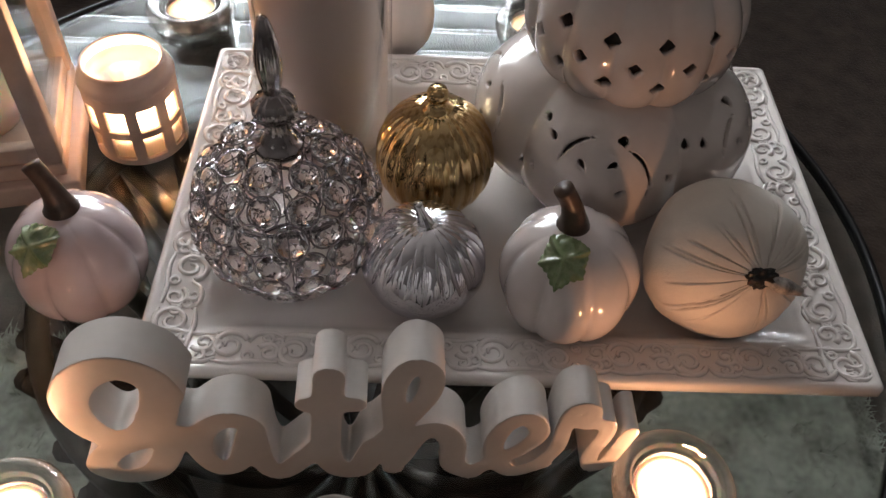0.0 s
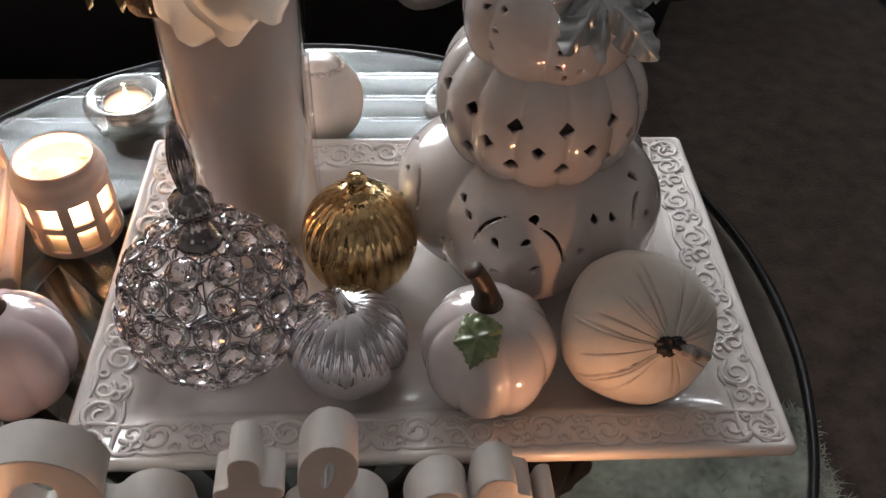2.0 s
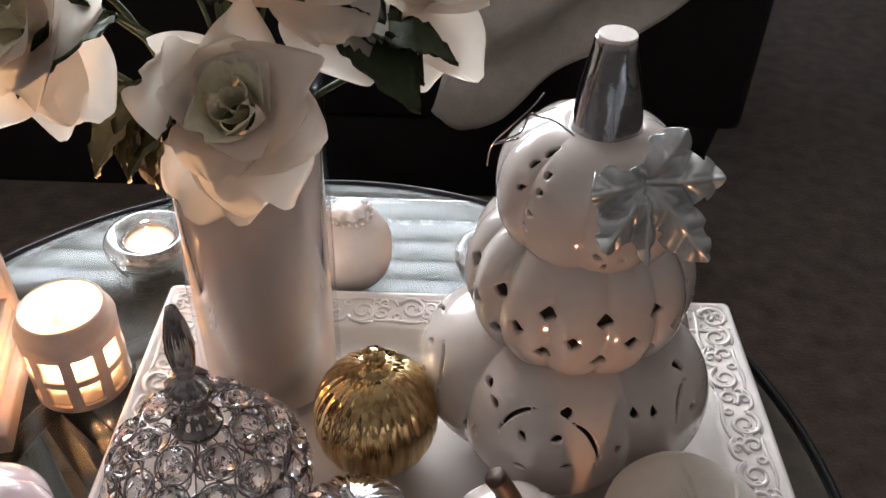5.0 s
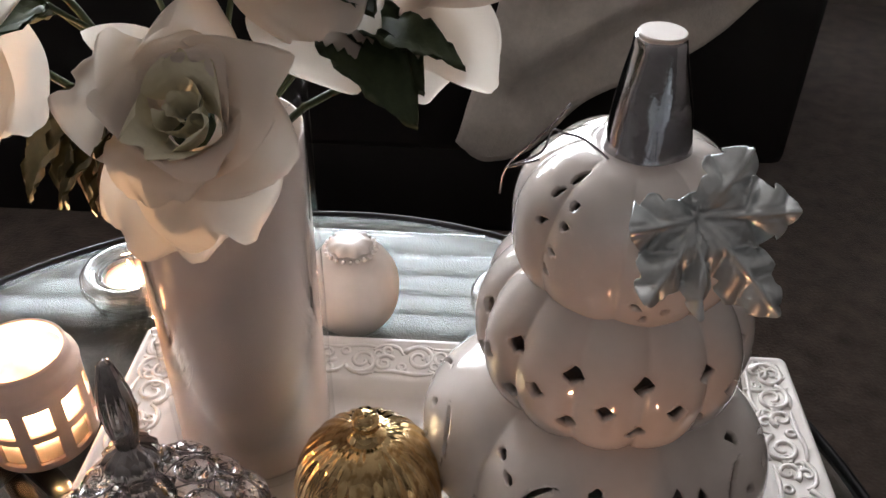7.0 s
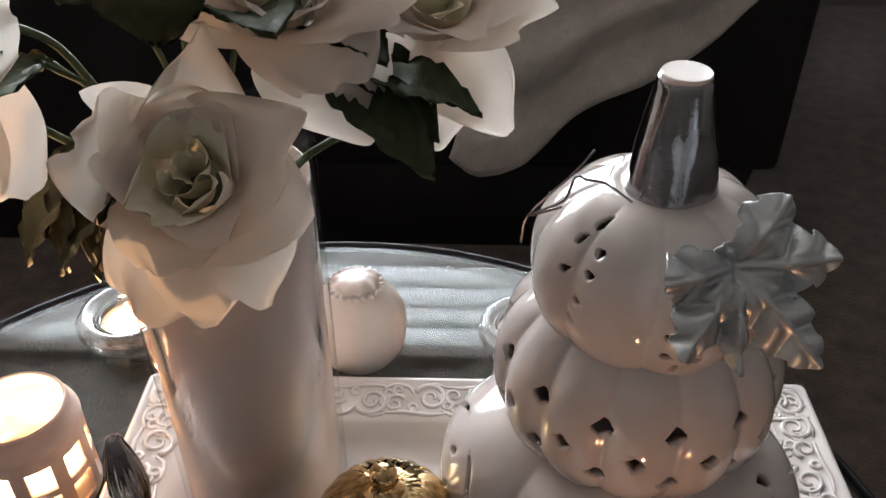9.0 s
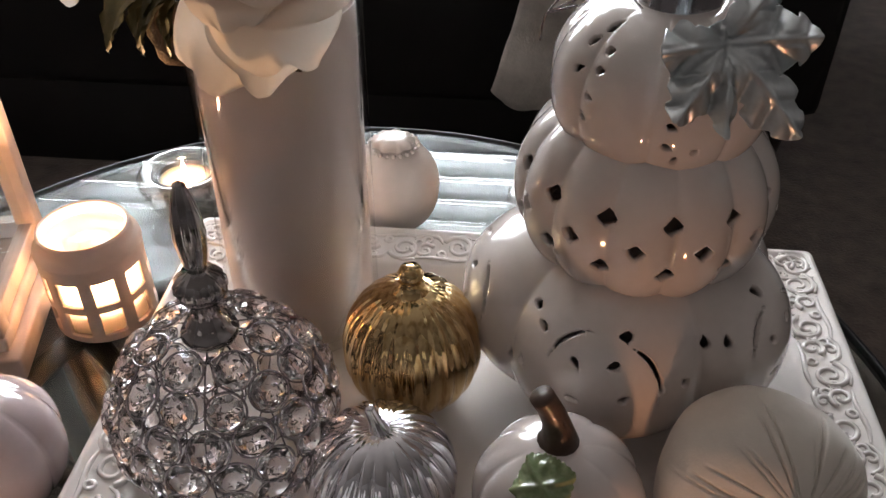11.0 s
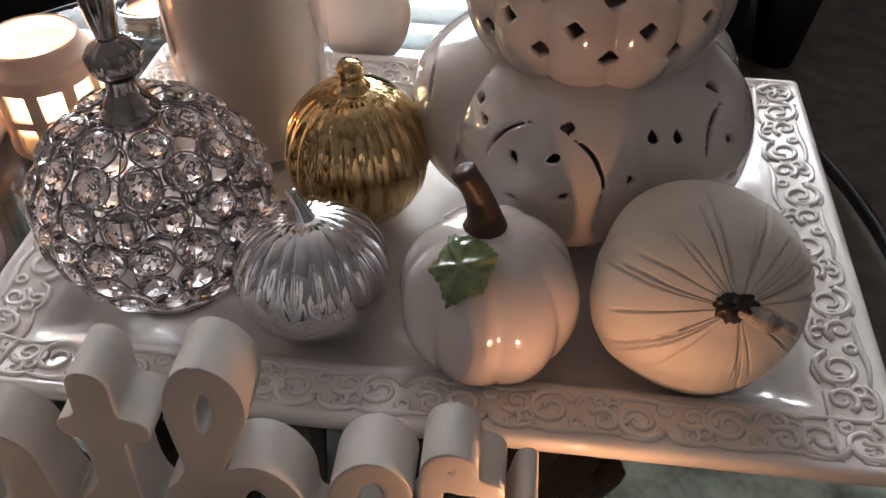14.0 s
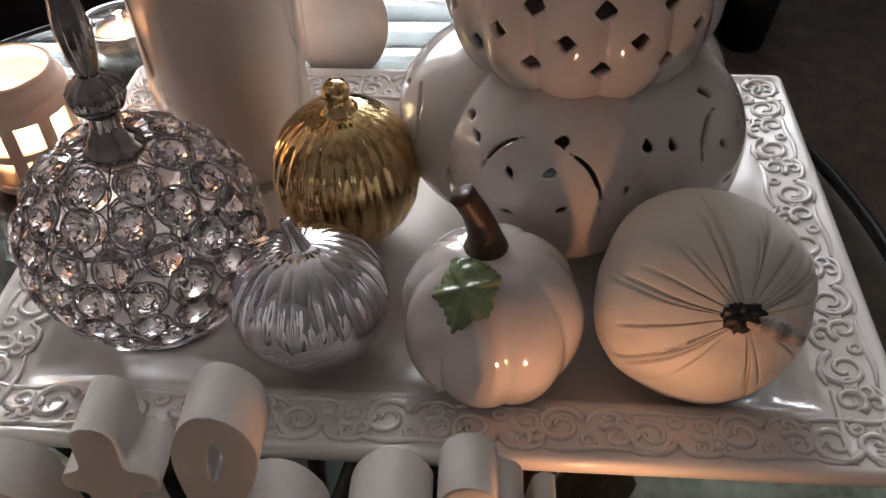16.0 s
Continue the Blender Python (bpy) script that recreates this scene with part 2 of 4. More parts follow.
def box(size, at=(0, 0, 0), bevel=0.0, bm=None):
    bm = bm or bmesh.new()
    g = bmesh.ops.create_cube(bm, size=1)["verts"]
    for v in g:
        v.co = Vector((v.co[k] * size[k] + at[k] for k in range(3)))
    if bevel:
        es = {e for v in g for e in v.link_edges}
        bmesh.ops.bevel(bm, geom=list(es), offset=bevel, segments=2, affect="EDGES", profile=0.6)
    return bm


def ring(radius, wire, seg=40, sides=10, z=0.0):
    return lathe([(radius + wire * math.cos(math.tau * k / sides), z + wire * math.sin(math.tau * k / sides)) for k in range(sides)], seg, closed=True)


def clip_grid(nu, nv, place, keep):
    """A sheet over (u, v) in 0..1 with the part where keep(u, v) < 0 cut away along a clean line. Returns vertices, faces, edge values."""
    us, vs = [i / nu for i in range(nu + 1)], [j / nv for j in range(nv + 1)]
    val = [[keep(u, v) for v in vs] for u in us]
    verts, index, faces, rim = [], {}, [], set()

    def corner(i, j):
        k = (i, j)
        if k not in index:
            index[k] = len(verts)
            verts.append(place(us[i], vs[j]))
        return index[k]

    def cross(a, b):
        k = (min(a, b), max(a, b))
        if k not in index:
            va, vb = val[k[0][0]][k[0][1]], val[k[1][0]][k[1][1]]
            t = min(0.98, max(0.02, va / (va - vb)))
            index[k] = len(verts)
            rim.add(len(verts))
            verts.append(place(us[k[0][0]] * (1 - t) + us[k[1][0]] * t, vs[k[0][1]] * (1 - t) + vs[k[1][1]] * t))
        return index[k]

    for i in range(nu):
        for j in range(nv):
            c = [(i, j), (i + 1, j), (i + 1, j + 1), (i, j + 1)]
            s = [val[a][b] > 0 for a, b in c]
            if not any(s):
                continue
            f = []
            for q in range(4):
                a, b = c[q], c[(q + 1) % 4]
                if s[q]:
                    f.append(corner(*a))
                if s[q] != s[(q + 1) % 4]:
                    f.append(cross(a, b))
            if len(f) > 2:
                faces.append(f)
    return verts, faces, rim


def seg_dist(px, py, a, b):
    dx, dy = b[0] - a[0], b[1] - a[1]
    t = max(0.0, min(1.0, ((px - a[0]) * dx + (py - a[1]) * dy) / (dx * dx + dy * dy + 1e-12)))
    return math.hypot(px - a[0] - t * dx, py - a[1] - t * dy)


def lobes(n, depth, sharp=0.6):
    """Pumpkin ribs: rounded lobes with narrow creases."""
    return lambda a, f: 1 - depth * math.sin(math.pi * f) ** 0.5 * (1 - abs(math.sin(n * a / 2)) ** sharp)


def round_profile(R, z0, z1, p=2.3, dip=0.12, n=26, under=None):
    """A squashed globe from z0 to z1 with a dimple at either end."""
    h, c = (z1 - z0) / 2, (z0 + z1) / 2
    out = []
    for k in range(n + 1):
        a = math.pi * k / n - math.pi / 2
        e = (under or p) if a < 0 else p
        r = R * max(0.0, abs(math.cos(a))) ** (2 / e)
        z = c + h * math.copysign(abs(math.sin(a)) ** (2 / p), math.sin(a))
        z -= math.copysign(dip * h, math.sin(a)) * max(0.0, 1 - r / (0.55 * R)) ** 1.5
        out.append((r if 0 < k < n else 0.0, z))
    return out


def candle_lamp(at, watts, size=0.003, col=(1.0, 0.47, 0.25)):
    la = bpy.data.lights.new("candle_light", "POINT")
    la.energy, la.color, la.shadow_soft_size = watts, col, size
    ob = new("candle_light", la)
    ob.location = at
    return ob


# ---- room ----
def wall(name, size, at, material, label, category="wall"):
    return tagged(part(name, box(size, at), material, smooth=False), label, category, kind="structure")


wall("floor", (5.0, 4.7, 0.1), (0, 0.05, FLOOR - 0.05), CARPET, "dark brown short-pile carpet floor", "floor")
wall("ceiling", (5.2, 4.9, 0.1), (0, 0.05, 1.99), CEIL, "unseen ceiling, darkened to keep top fill and silver reflections low", "ceiling")
# Unseen side walls, placed near and toned dark to shape bounce and reflections.
wall("wall_west", (0.1, 4.5, 2.44), (-2.45, -0.05, 0.72), WALL, "unseen side wall, dimmed for darker reflections in the flutes")
wall("wall_east", (0.1, 4.5, 2.44), (2.45, -0.05, 0.72), WALL, "unseen side wall, dimmed for darker reflections in the flutes")
# Added out of view behind the camera; its darkness shapes the silver's reflections.
wall("wall_south", (4.8, 0.1, 2.44), (0, -2.15, 0.72), DIMWALL, "unseen wall behind the camera, darkened to dim reflections and front fill")
WY, WX0, WX1, WZ0, WZ1 = 2.2, -2.05, 0.80, 0.25, 1.90
bm = box((2.5 + WX0, 0.12, 2.44), ((WX0 - 2.5) / 2, WY + 0.06, 0.72))
box((2.5 - WX1, 0.12, 2.44), ((WX1 + 2.5) / 2, WY + 0.06, 0.72), bm=bm)
box((WX1 - WX0, 0.12, WZ0 - FLOOR), ((WX0 + WX1) / 2, WY + 0.06, (WZ0 + FLOOR) / 2), bm=bm)
box((WX1 - WX0, 0.12, 1.94 - WZ1), ((WX0 + WX1) / 2, WY + 0.06, (1.94 + WZ1) / 2), bm=bm)
tagged(part("wall_north", bm, WALL, smooth=False), "painted wall with a wide window opening", "wall", kind="structure")
window = thing("window_1", "wide window with white louvred shutters, daylight outside", "window", kind="structure")
for x in (WX0, -0.78, 0.28, WX1):
    part("window_frame", box((0.09, 0.07, WZ1 - WZ0), (x, WY - 0.02, (WZ0 + WZ1) / 2), 0.004), RIMMETAL if x in (-0.78, 0.28) else LOUVRE, window, smooth=False)
slat = None
for x0, x1 in ((WX0, -0.78), (-0.78, 0.28), (0.28, WX1)):
    me = None
    for k in range(17):
        z = WZ0 + 0.05 + k * (WZ1 - WZ0 - 0.1) / 16
        if me is None:
            me = part("louvre", box((x1 - x0 - 0.10, 0.088, 0.010), (0, 0, 0), 0.004), LOUVRE, window, m=pose((x0 + x1) / 2, WY + 0.05, z, -18, 0, 0)).data
        else:
            part("louvre", me, None, window, m=pose((x0 + x1) / 2, WY + 0.05, z, -18, 0, 0))
curtain_bm = bmesh.new()
cols = [(0.36 + 0.010 * i, WY - 0.10 + 0.018 * math.sin(i * 0.9) + 0.006 * math.sin(i * 2.3)) for i in range(34)]
top = [curtain_bm.verts.new((x, y, 1.86)) for x, y in cols]
low = [curtain_bm.verts.new((x, y, -0.44)) for x, y in cols]
for i in range(33):
    curtain_bm.faces.new((top[i], top[i + 1], low[i + 1], low[i]))
cu = part("curtain", curtain_bm, CURTAIN)
cu.modifiers.new("thick", "SOLIDIFY").thickness = 0.002
tagged(cu, "pale sheer curtain hanging in folds beside the window", "curtain")

# rug and sofa
RX0, RX1, RY0, RY1 = -0.75, 0.495, -0.85, 0.228
rug_v, rug_f = [], []
for i in range(61):
    for j in range(61):
        x, y = RX0 + (RX1 - RX0) * i / 60, RY0 + (RY1 - RY0) * j / 60
        up = 0.012 + 0.009 * noise.noise((x * 45, y * 45, 1)) if 0 < i < 60 and 0 < j < 60 else 0
        rug_v.append((x + 0.012 * noise.noise((x * 14, y * 14, 0)), y + 0.012 * noise.noise((y * 14, x * 14, 3)), FLOOR + 0.004 + up))
for i in range(60):
    for j in range(60):
        rug_f.append((i * 61 + j, i * 61 + 61 + j, i * 61 + 62 + j, i * 61 + j + 1))
rg = random.Random(21)
for _ in range(60000):  # the pile: bent tufts, thickest along the edge
    x, y = rg.uniform(RX0, RX1), rg.uniform(RY0, RY1)
    pick = rg.random()
    if pick < 0.10:
        x = RX1 + rg.gauss(-0.004, 0.007)
    elif pick < 0.20:
        y = RY1 + rg.gauss(-0.004, 0.007)
    a, w, h = rg.uniform(0, math.tau), rg.uniform(0.0009, 0.0018), rg.uniform(0.008, 0.017)
    c, q = math.cos(a), math.sin(a)
    lean = rg.uniform(0.4, 1.5) * h
    b = len(rug_v)
    for f, half in ((0.0, 1.0), (0.55, 0.8), (1.0, 0.15)):
        px, py, pz = x + c * lean * f * f, y + q * lean * f * f, FLOOR + 0.006 + h * f * (1.15 - 0.35 * f)
        rug_v += [(px - q * w * half, py + c * w * half, pz), (px + q * w * half, py - c * w * half, pz)]
    rug_f += [(b, b + 1, b + 3, b + 2), (b + 2, b + 3, b + 5, b + 4)]
rug_me = bpy.data.meshes.new("shag_rug")
rug_me.from_pydata(rug_v, [], rug_f)
rug_bm = bmesh.new()
rug_bm.from_mesh(rug_me)
bpy.data.meshes.remove(rug_me)
tagged(part("shag_rug", rug_bm, SHAG), "pale greenish-white shaggy rug under the glass table", "rug")
chair = thing("armchair", "large black upholstered armchair behind the round glass table", "armchair", (-0.45, 1.0, FLOOR))
part("front_panel", box((1.93, 0.10, 0.62), (0, 0.05, 0.47), 0.02), BLACK, chair)
part("skirt", box((1.76, 0.08, 0.17), (-0.06, 0.045, 0.085), 0.004), BLACK, chair)
part("seat", box((1.60, 0.60, 0.34), (0, 0.42, 0.32), 0.03), BLACK, chair)
for sx in (-0.86, 0.86):
    part("armrest", box((0.20, 0.72, 0.60), (sx, 0.47, 0.47), 0.03), BLACK, chair)
part("backrest", box((1.60, 0.18, 0.62), (0, 0.79, 0.60), 0.05), BLACK, chair)
for sx in (-0.90, 0.90):
    for sy in (0.09, 0.72):
        part("leg", lathe([(0, 0), (0.035, 0), (0.06, 0.17), (0, 0.17)], 24), BLACK, chair, m=pose(sx, sy, 0))
stool = thing("footstool", "black upholstered footstool on the brown carpet", "footstool", (1.25, 1.30, FLOOR), 8)
part("cushion", box((0.46, 0.40, 0.16), (0, 0, 0.28), 0.04), BLACK, stool)
part("base", box((0.42, 0.36, 0.20), (0, 0, 0.10), 0.02), BLACK, stool)

# ---- table ----
TX, TY, TR = -0.093, -0.015, 0.336
table = thing("round_table", "round glass-topped side table on a dark rattan base", "table", (TX, TY, FLOOR))
part("glass_top", lathe([(0, 0.492), (TR - 0.006, 0.492), (TR - 0.003, 0.4935), (TR - 0.003, 0.4985), (TR - 0.006, 0.5), (0, 0.5)], 128), TABLEGLASS, table, "clear glass top", smooth=False)
part("rim", lathe([(TR - 0.0025, 0.4930), (TR + 0.0010, 0.4930), (TR + 0.0022, 0.4945), (TR + 0.0022, 0.4995), (TR + 0.0010, 0.5008), (TR - 0.0025, 0.5008)], 128, closed=True), RIMMETAL, table, "thin black metal rim")
for z, r in ((0.478, 0.196), (0.25, 0.158), (0.02, 0.205)):
    part("hoop", ring(r, 0.0075, 64, 10, z), RATTAN, table)
for k in range(15):
    for sgn in (1, -1):
        a = math.tau * k / 15
        pts = []
        for q in range(9):
            f = q / 8
            r = 0.152 + 0.050 * abs(2 * f - 1) ** 2
            aa = a + sgn * 0.55 * f
            pts.append((r * math.cos(aa), r * math.sin(aa), 0.008 + 0.470 * f))
        part("cane", tube(spline(pts, 3), lambda f: 0.0078 * (1 + 0.22 * math.exp(-(((7 * f + 0.3) % 1 - 0.5) / 0.07) ** 2)), 9), RATTAN, table)
part("shelf", lathe([(0, 0.20), (0.165, 0.20), (0.170, 0.206), (0.165, 0.212), (0, 0.212)], 64), RATTAN, table, "dark woven rattan shelf")
for k in range(14):
    a = math.tau * k / 14
    part("cane", tube(spline([(0.02 * math.cos(a), 0.02 * math.sin(a), 0.215), (0.09 * math.cos(a), 0.09 * math.sin(a), 0.235), (0.16 * math.cos(a), 0.16 * math.sin(a), 0.34), (0.208 * math.cos(a), 0.208 * math.sin(a), 0.470)], 5), 0.007, 7), RATTAN, table)

# ---- platter ----
PZ = 0.014


def rect_loop(hx, hy, r, n=5):
    out = []
    for k, (sx, sy) in enumerate(((1, 1), (-1, 1), (-1, -1), (1, -1))):
        for q in range(n + 1):
            a = math.pi / 2 * (k + q / n)
            out.append((sx * (hx - r) + r * math.cos(a), sy * (hy - r) + r * math.sin(a)))
    return out


platter = thing("platter", "white glazed rectangular ceramic platter with scrollwork embossed rim", "platter", (0.001, 0.003, 0))
bm = bmesh.new()
loops = []
for inset, z, r in ((0.075, 0.000, 0.02), (0.062, 0.000, 0.02), (0.058, 0.006, 0.02), (0.012, 0.019, 0.008), (0.002, 0.0225, 0.004), (0.0, 0.0245, 0.004), (0.0003, 0.0290, 0.004), (0.0020, 0.0308, 0.004),
                    (0.0045, 0.0306, 0.004), (0.0060, 0.0292, 0.004), (0.0300, 0.0262, 0.006), (0.0335, 0.0250, 0.008), (0.0400, 0.0175, 0.012), (0.0460, 0.0148, 0.014), (0.06, PZ, 0.02)):
    loops.append([bm.verts.new((x, y, z)) for x, y in rect_loop(0.200 - inset, 0.139 - inset, r)])
for a, b in zip(loops, loops[1:]):
    for s in range(len(a)):
        bm.faces.new((a[s], a[(s + 1) % len(a)], b[(s + 1) % len(a)], b[s]))
bm.faces.new(loops[0][::-1])
bm.faces.new(loops[-1])
part("dish", bm, PLATTER, platter)


def rim_z(x, y):
    d = min(0.200 - abs(x), 0.139 - abs(y))
    return 0.0292 - max(0.0, d - 0.006) * 0.125


def scroll(cx, cy, r0, turns, start, sgn, wire, bm):
    pts = []
    n = int(14 * turns) + 4
    for k in range(n + 1):
        f = k / n
        a = start + sgn * math.tau * turns * f
        r = r0 * (1 - 0.80 * f)
        x, y = cx + r * math.cos(a), cy + r * math.sin(a)
        pts.append((x, y, rim_z(x, y) + 0.0001))
    tube(pts, lambda f: wire * (1.0 - 0.45 * f), 6, bm)


def arc_bar(points, wire, bm):
    line = spline([(x, y, 0) for x, y in points], 5)
    tube([(q.x, q.y, rim_z(q.x, q.y) + 0.0001) for q in line], lambda f: wire * (0.5 + 0.5 * math.sin(math.pi * f)), 6, bm)


rng = random.Random(4)
for side, (length, turn) in enumerate(((0.40, 0), (0.278, 90), (0.40, 180), (0.278, 270))):
    half = (0.139, 0.200)[side % 2]
    n = (11, 7)[side % 2]
    step = (length - 0.012) / n
    c, s = math.cos(radians(turn)), math.sin(radians(turn))
    for k in range(n):
        bm = bmesh.new()
        u0 = -length / 2 + 0.006 + step * (k + 0.5)

        def to(u, w, u0=u0):
            uu, vv = u0 + u, -half + 0.0178 + w
            return (c * uu - s * vv, s * uu + c * vv)

        flip = 1 if k % 2 else -1
        base = radians(turn)
        cx, cy = to(-0.009, 0.0015 * flip)
        scroll(cx, cy, 0.0100, 1.5, base + (0.4 if flip > 0 else -0.4), flip, 0.0019, bm)
        cx, cy = to(0.0125, -0.0030 * flip)
        scroll(cx, cy, 0.0066, 1.25, base + 2.6 * flip, -flip, 0.0017, bm)
        cx, cy = to(0.0105, 0.0065 * flip)
        scroll(cx, cy, 0.0040, 0.95, base - 1.0 * flip, flip, 0.0016, bm)
        arc_bar([to(-0.019, -0.009 * flip), to(-0.008, -0.0105 * flip), to(0.006, -0.0090 * flip), to(0.018, -0.0095 * flip)], 0.0016, bm)
        arc_bar([to(0.001, 0.004 * flip), to(0.005, 0.0095 * flip), to(0.014, 0.0105 * flip), to(0.020, 0.007 * flip)], 0.0016, bm)
        arc_bar([to(-0.017, 0.010 * flip), to(-0.010, 0.0115 * flip), to(-0.004, 0.0095 * flip)], 0.0015, bm)
        for du, dw, rr in ((-0.0165, 0.0015, 0.0027), (0.0015, -0.0055, 0.0024), (0.0165, 0.0040, 0.0026), (0.0185, -0.0015, 0.0022)):
            rx, ry = to(du, dw * flip)
            loop = [(rx + rr * math.cos(q * math.tau / 12), ry + rr * math.sin(q * math.tau / 12)) for q in range(13)]
            tube([(x, y, rim_z(x, y) + 0.0001) for x, y in loop], 0.0012, 6, bm, caps=False)
        part("scroll", bm, PLATTER, platter)


# ---- stacked pumpkins ----
def pierced(profile, rib, holes, nu, nv, thick, z_of, r_of):
    """A ribbed hollow body with holes cut through; holes(angle, z, r) is positive in the wall, negative in a hole."""
    def at(u, v):
        a = math.tau * u
        f = v * (len(profile) - 1)
        i = min(int(f), len(profile) - 2)
        r = profile[i][0] * (1 - f + i) + profile[i + 1][0] * (f - i)
        z = profile[i][1] * (1 - f + i) + profile[i + 1][1] * (f - i)
        rr = r * rib(a, v)
        return a, rr, z

    def place(u, v):
        a, rr, z = at(u, v)
        return (rr * math.cos(a), rr * math.sin(a), z)

    def keep(u, v):
        a, rr, z = at(u, v)
        return holes(a, z, rr)

    vs, fs, rim = clip_grid(nu, nv, place, keep)
    me = bpy.data.meshes.new("shell")
    me.from_pydata(vs, [], fs)
    bm = bmesh.new()
    bm.from_mesh(me)
    bpy.data.meshes.remove(me)
    bmesh.ops.remove_doubles(bm, verts=bm.verts, dist=1e-6)
    bmesh.ops.dissolve_degenerate(bm, edges=bm.edges, dist=1e-6)
    bm.normal_update()
    if sum((f.normal.x * f.calc_center_median().x + f.normal.y * f.calc_center_median().y) for f in bm.faces) < 0:
        bmesh.ops.reverse_faces(bm, faces=bm.faces)
    return bm


def turn_gap(a, b):
    return (a - b + math.pi) % math.tau - math.pi


def drop_hole(x, y, size, lean):
    """Distance outside a teardrop with its point towards lean."""
    c, s = math.cos(lean), math.sin(lean)
    u, w = (c * x + s * y) / size, (-s * x + c * y) / size
    wide = 0.62 * (1 - max(-1.0, min(1.0, u))) ** 0.9 * 0.62
    if u < 0:
        return (math.hypot(u * 0.95, w * 1.25) - 0.78) * size
    return max(abs(w) - max(0.02, 0.62 * (1 - u / 1.25)), u - 1.25) * size


SX, SY = 0.069, 0.045
stack = thing("pumpkin_stack", "three stacked white glazed ceramic pumpkins with cut-out holes", "pumpkin lantern", (SX, SY, PZ))
C0 = radians(-104.5)
LOBE = math.tau / 5
FRONT = [(-112, 0.0743, -0.9), (-99.5, 0.0770, -2.6), (-95.2, 0.0610, 0.8), (-110.8, 0.0555, 0.0), (-96.7, 0.0877, 3.2), (-134.3, 0.0848, 3.3), (-127.2, 0.0805, 2.9), (-140.3, 0.0492, 1.6), (-133, 0.0560, 1.6),
         (-74.4, 0.0647, 1.9), (-66, 0.0802, 1.5), (-57.8, 0.0801, 1.6), (-35.5, 0.0918, 2.8)]
LOBE_HOLES = [(-7, 0.0743, -0.9), (5, 0.0770, -2.6), (9, 0.0610, 0.8), (-6, 0.0555, 0.0)]


def big_holes(a, z, r):
    k = round(turn_gap(a, C0) / LOBE)
    d = turn_gap(a, C0 + k * LOBE)
    best = 1.0
    spots = FRONT + [(math.degrees(C0 + k * LOBE) + da, hz, lean) for da, hz, lean in LOBE_HOLES if k]
    for da, hz, lean in spots:
        x, y = turn_gap(a, radians(da)) * r, (z - hz) * 1.15
        if abs(x) < 0.012 and abs(y) < 0.012:
            best = min(best, drop_hole(x, y, 0.0037, lean))
    for cx, cz, big, mid, span in ((0.0, 0.069, 0.0236, 141, 42), (0.004, 0.066, 0.0245, 24, 54)):
        x, y = d * r - cx, (z - cz) * 1.25
        q, t = math.hypot(x, y), math.degrees(math.atan2(y, x))
        f = 1 - ((t - mid) / span) ** 2
        if f > 0 and 0.012 < q < 0.040:
            best = min(best, abs(q - big - 0.00007 * max(0.0, 20 - t)) - 0.0012 * f)
    return best


def big_rib(a, f):
    d = (a - C0) / LOBE * math.pi
    return 1 - (0.12 + 0.10 * max(0.0, f - 0.45)) * math.sin(math.pi * f) ** 0.5 * (1 - abs(math.cos(d)) ** 0.9)


bm = pierced(round_profile(0.0868, 0.0, 0.106, 2.4, 0.14, 60), big_rib, big_holes, 300, 120, 0.003, None, None)
low = part("lower_pumpkin", bm, CERAMIC, stack)
low.modifiers.new("wall", "SOLIDIFY").thickness = 0.0048


def mid_holes(a, z, r):
    best = 1.0
    if abs(turn_gap(a, radians(-95))) > radians(115):
        return best
    for hz, off in ((0.1400, 0.0), (0.1275, 0.5), (0.1145, 0.0)):
        st = math.tau / 13
        d = turn_gap(a, radians(-85) + off * st)
        x = (d - round(d / st) * st) * r
        y = z - hz
        best = min(best, (abs(x) / 0.0051 + abs(y) / 0.0046 - 1) * 0.0034)
    return best


bm = pierced(round_profile(0.0628, 0.072, 0.176, 2.2, 0.12, 60, under=1.9), lobes(13, 0.065, 0.75), mid_holes, 300, 110, 0.003, None, None)
mid = part("middle_pumpkin", bm, CERAMIC, stack)
mid.modifiers.new("wall", "SOLIDIFY").thickness = 0.0044


TOP_HOLES = [(-142.5, 0.2121, 0.9), (-147.5, 0.2065, 0.8), (-132.8, 0.2058, 0.4), (-133.2, 0.1985, 0.2), (-136, 0.1868, 0.0), (-138, 0.1770, -0.2), (-147.7, 0.1955, 0.5),
             (-90.5, 0.1936, 0.0), (-92.4, 0.1830, -0.3), (-93, 0.1735, -0.4), (-88, 0.1665, 1.5), (-79, 0.1715, 0.6), (-40, 0.2085, 0.5), (-38, 0.1990, 0.3), (-42, 0.1880, 0.0)]


def top_holes(a, z, r):
    best = 1.0
    for da, hz, lean in TOP_HOLES:
        x, y = turn_gap(a, radians(da)) * r, z - hz
        if abs(x) < 0.012 and abs(y) < 0.010:
            best = min(best, drop_hole(x, y, 0.0029, lean))
    return best


bm = pierced(round_profile(0.0503, 0.140, 0.2205, 2.3, 0.2, 60, under=2.1), lambda a, f: 1 - (0.05 + 0.16 * max(0.0, f - 0.5)) * math.sin(math.pi * f) ** 0.4 * (1 - abs(math.sin(4.5 * (a + radians(141)))) ** 0.6), top_holes, 260, 100, 0.003, None, None)
topp = part("top_pumpkin", bm, CERAMIC, stack)
topp.modifiers.new("wall", "SOLIDIFY").thickness = 0.0044
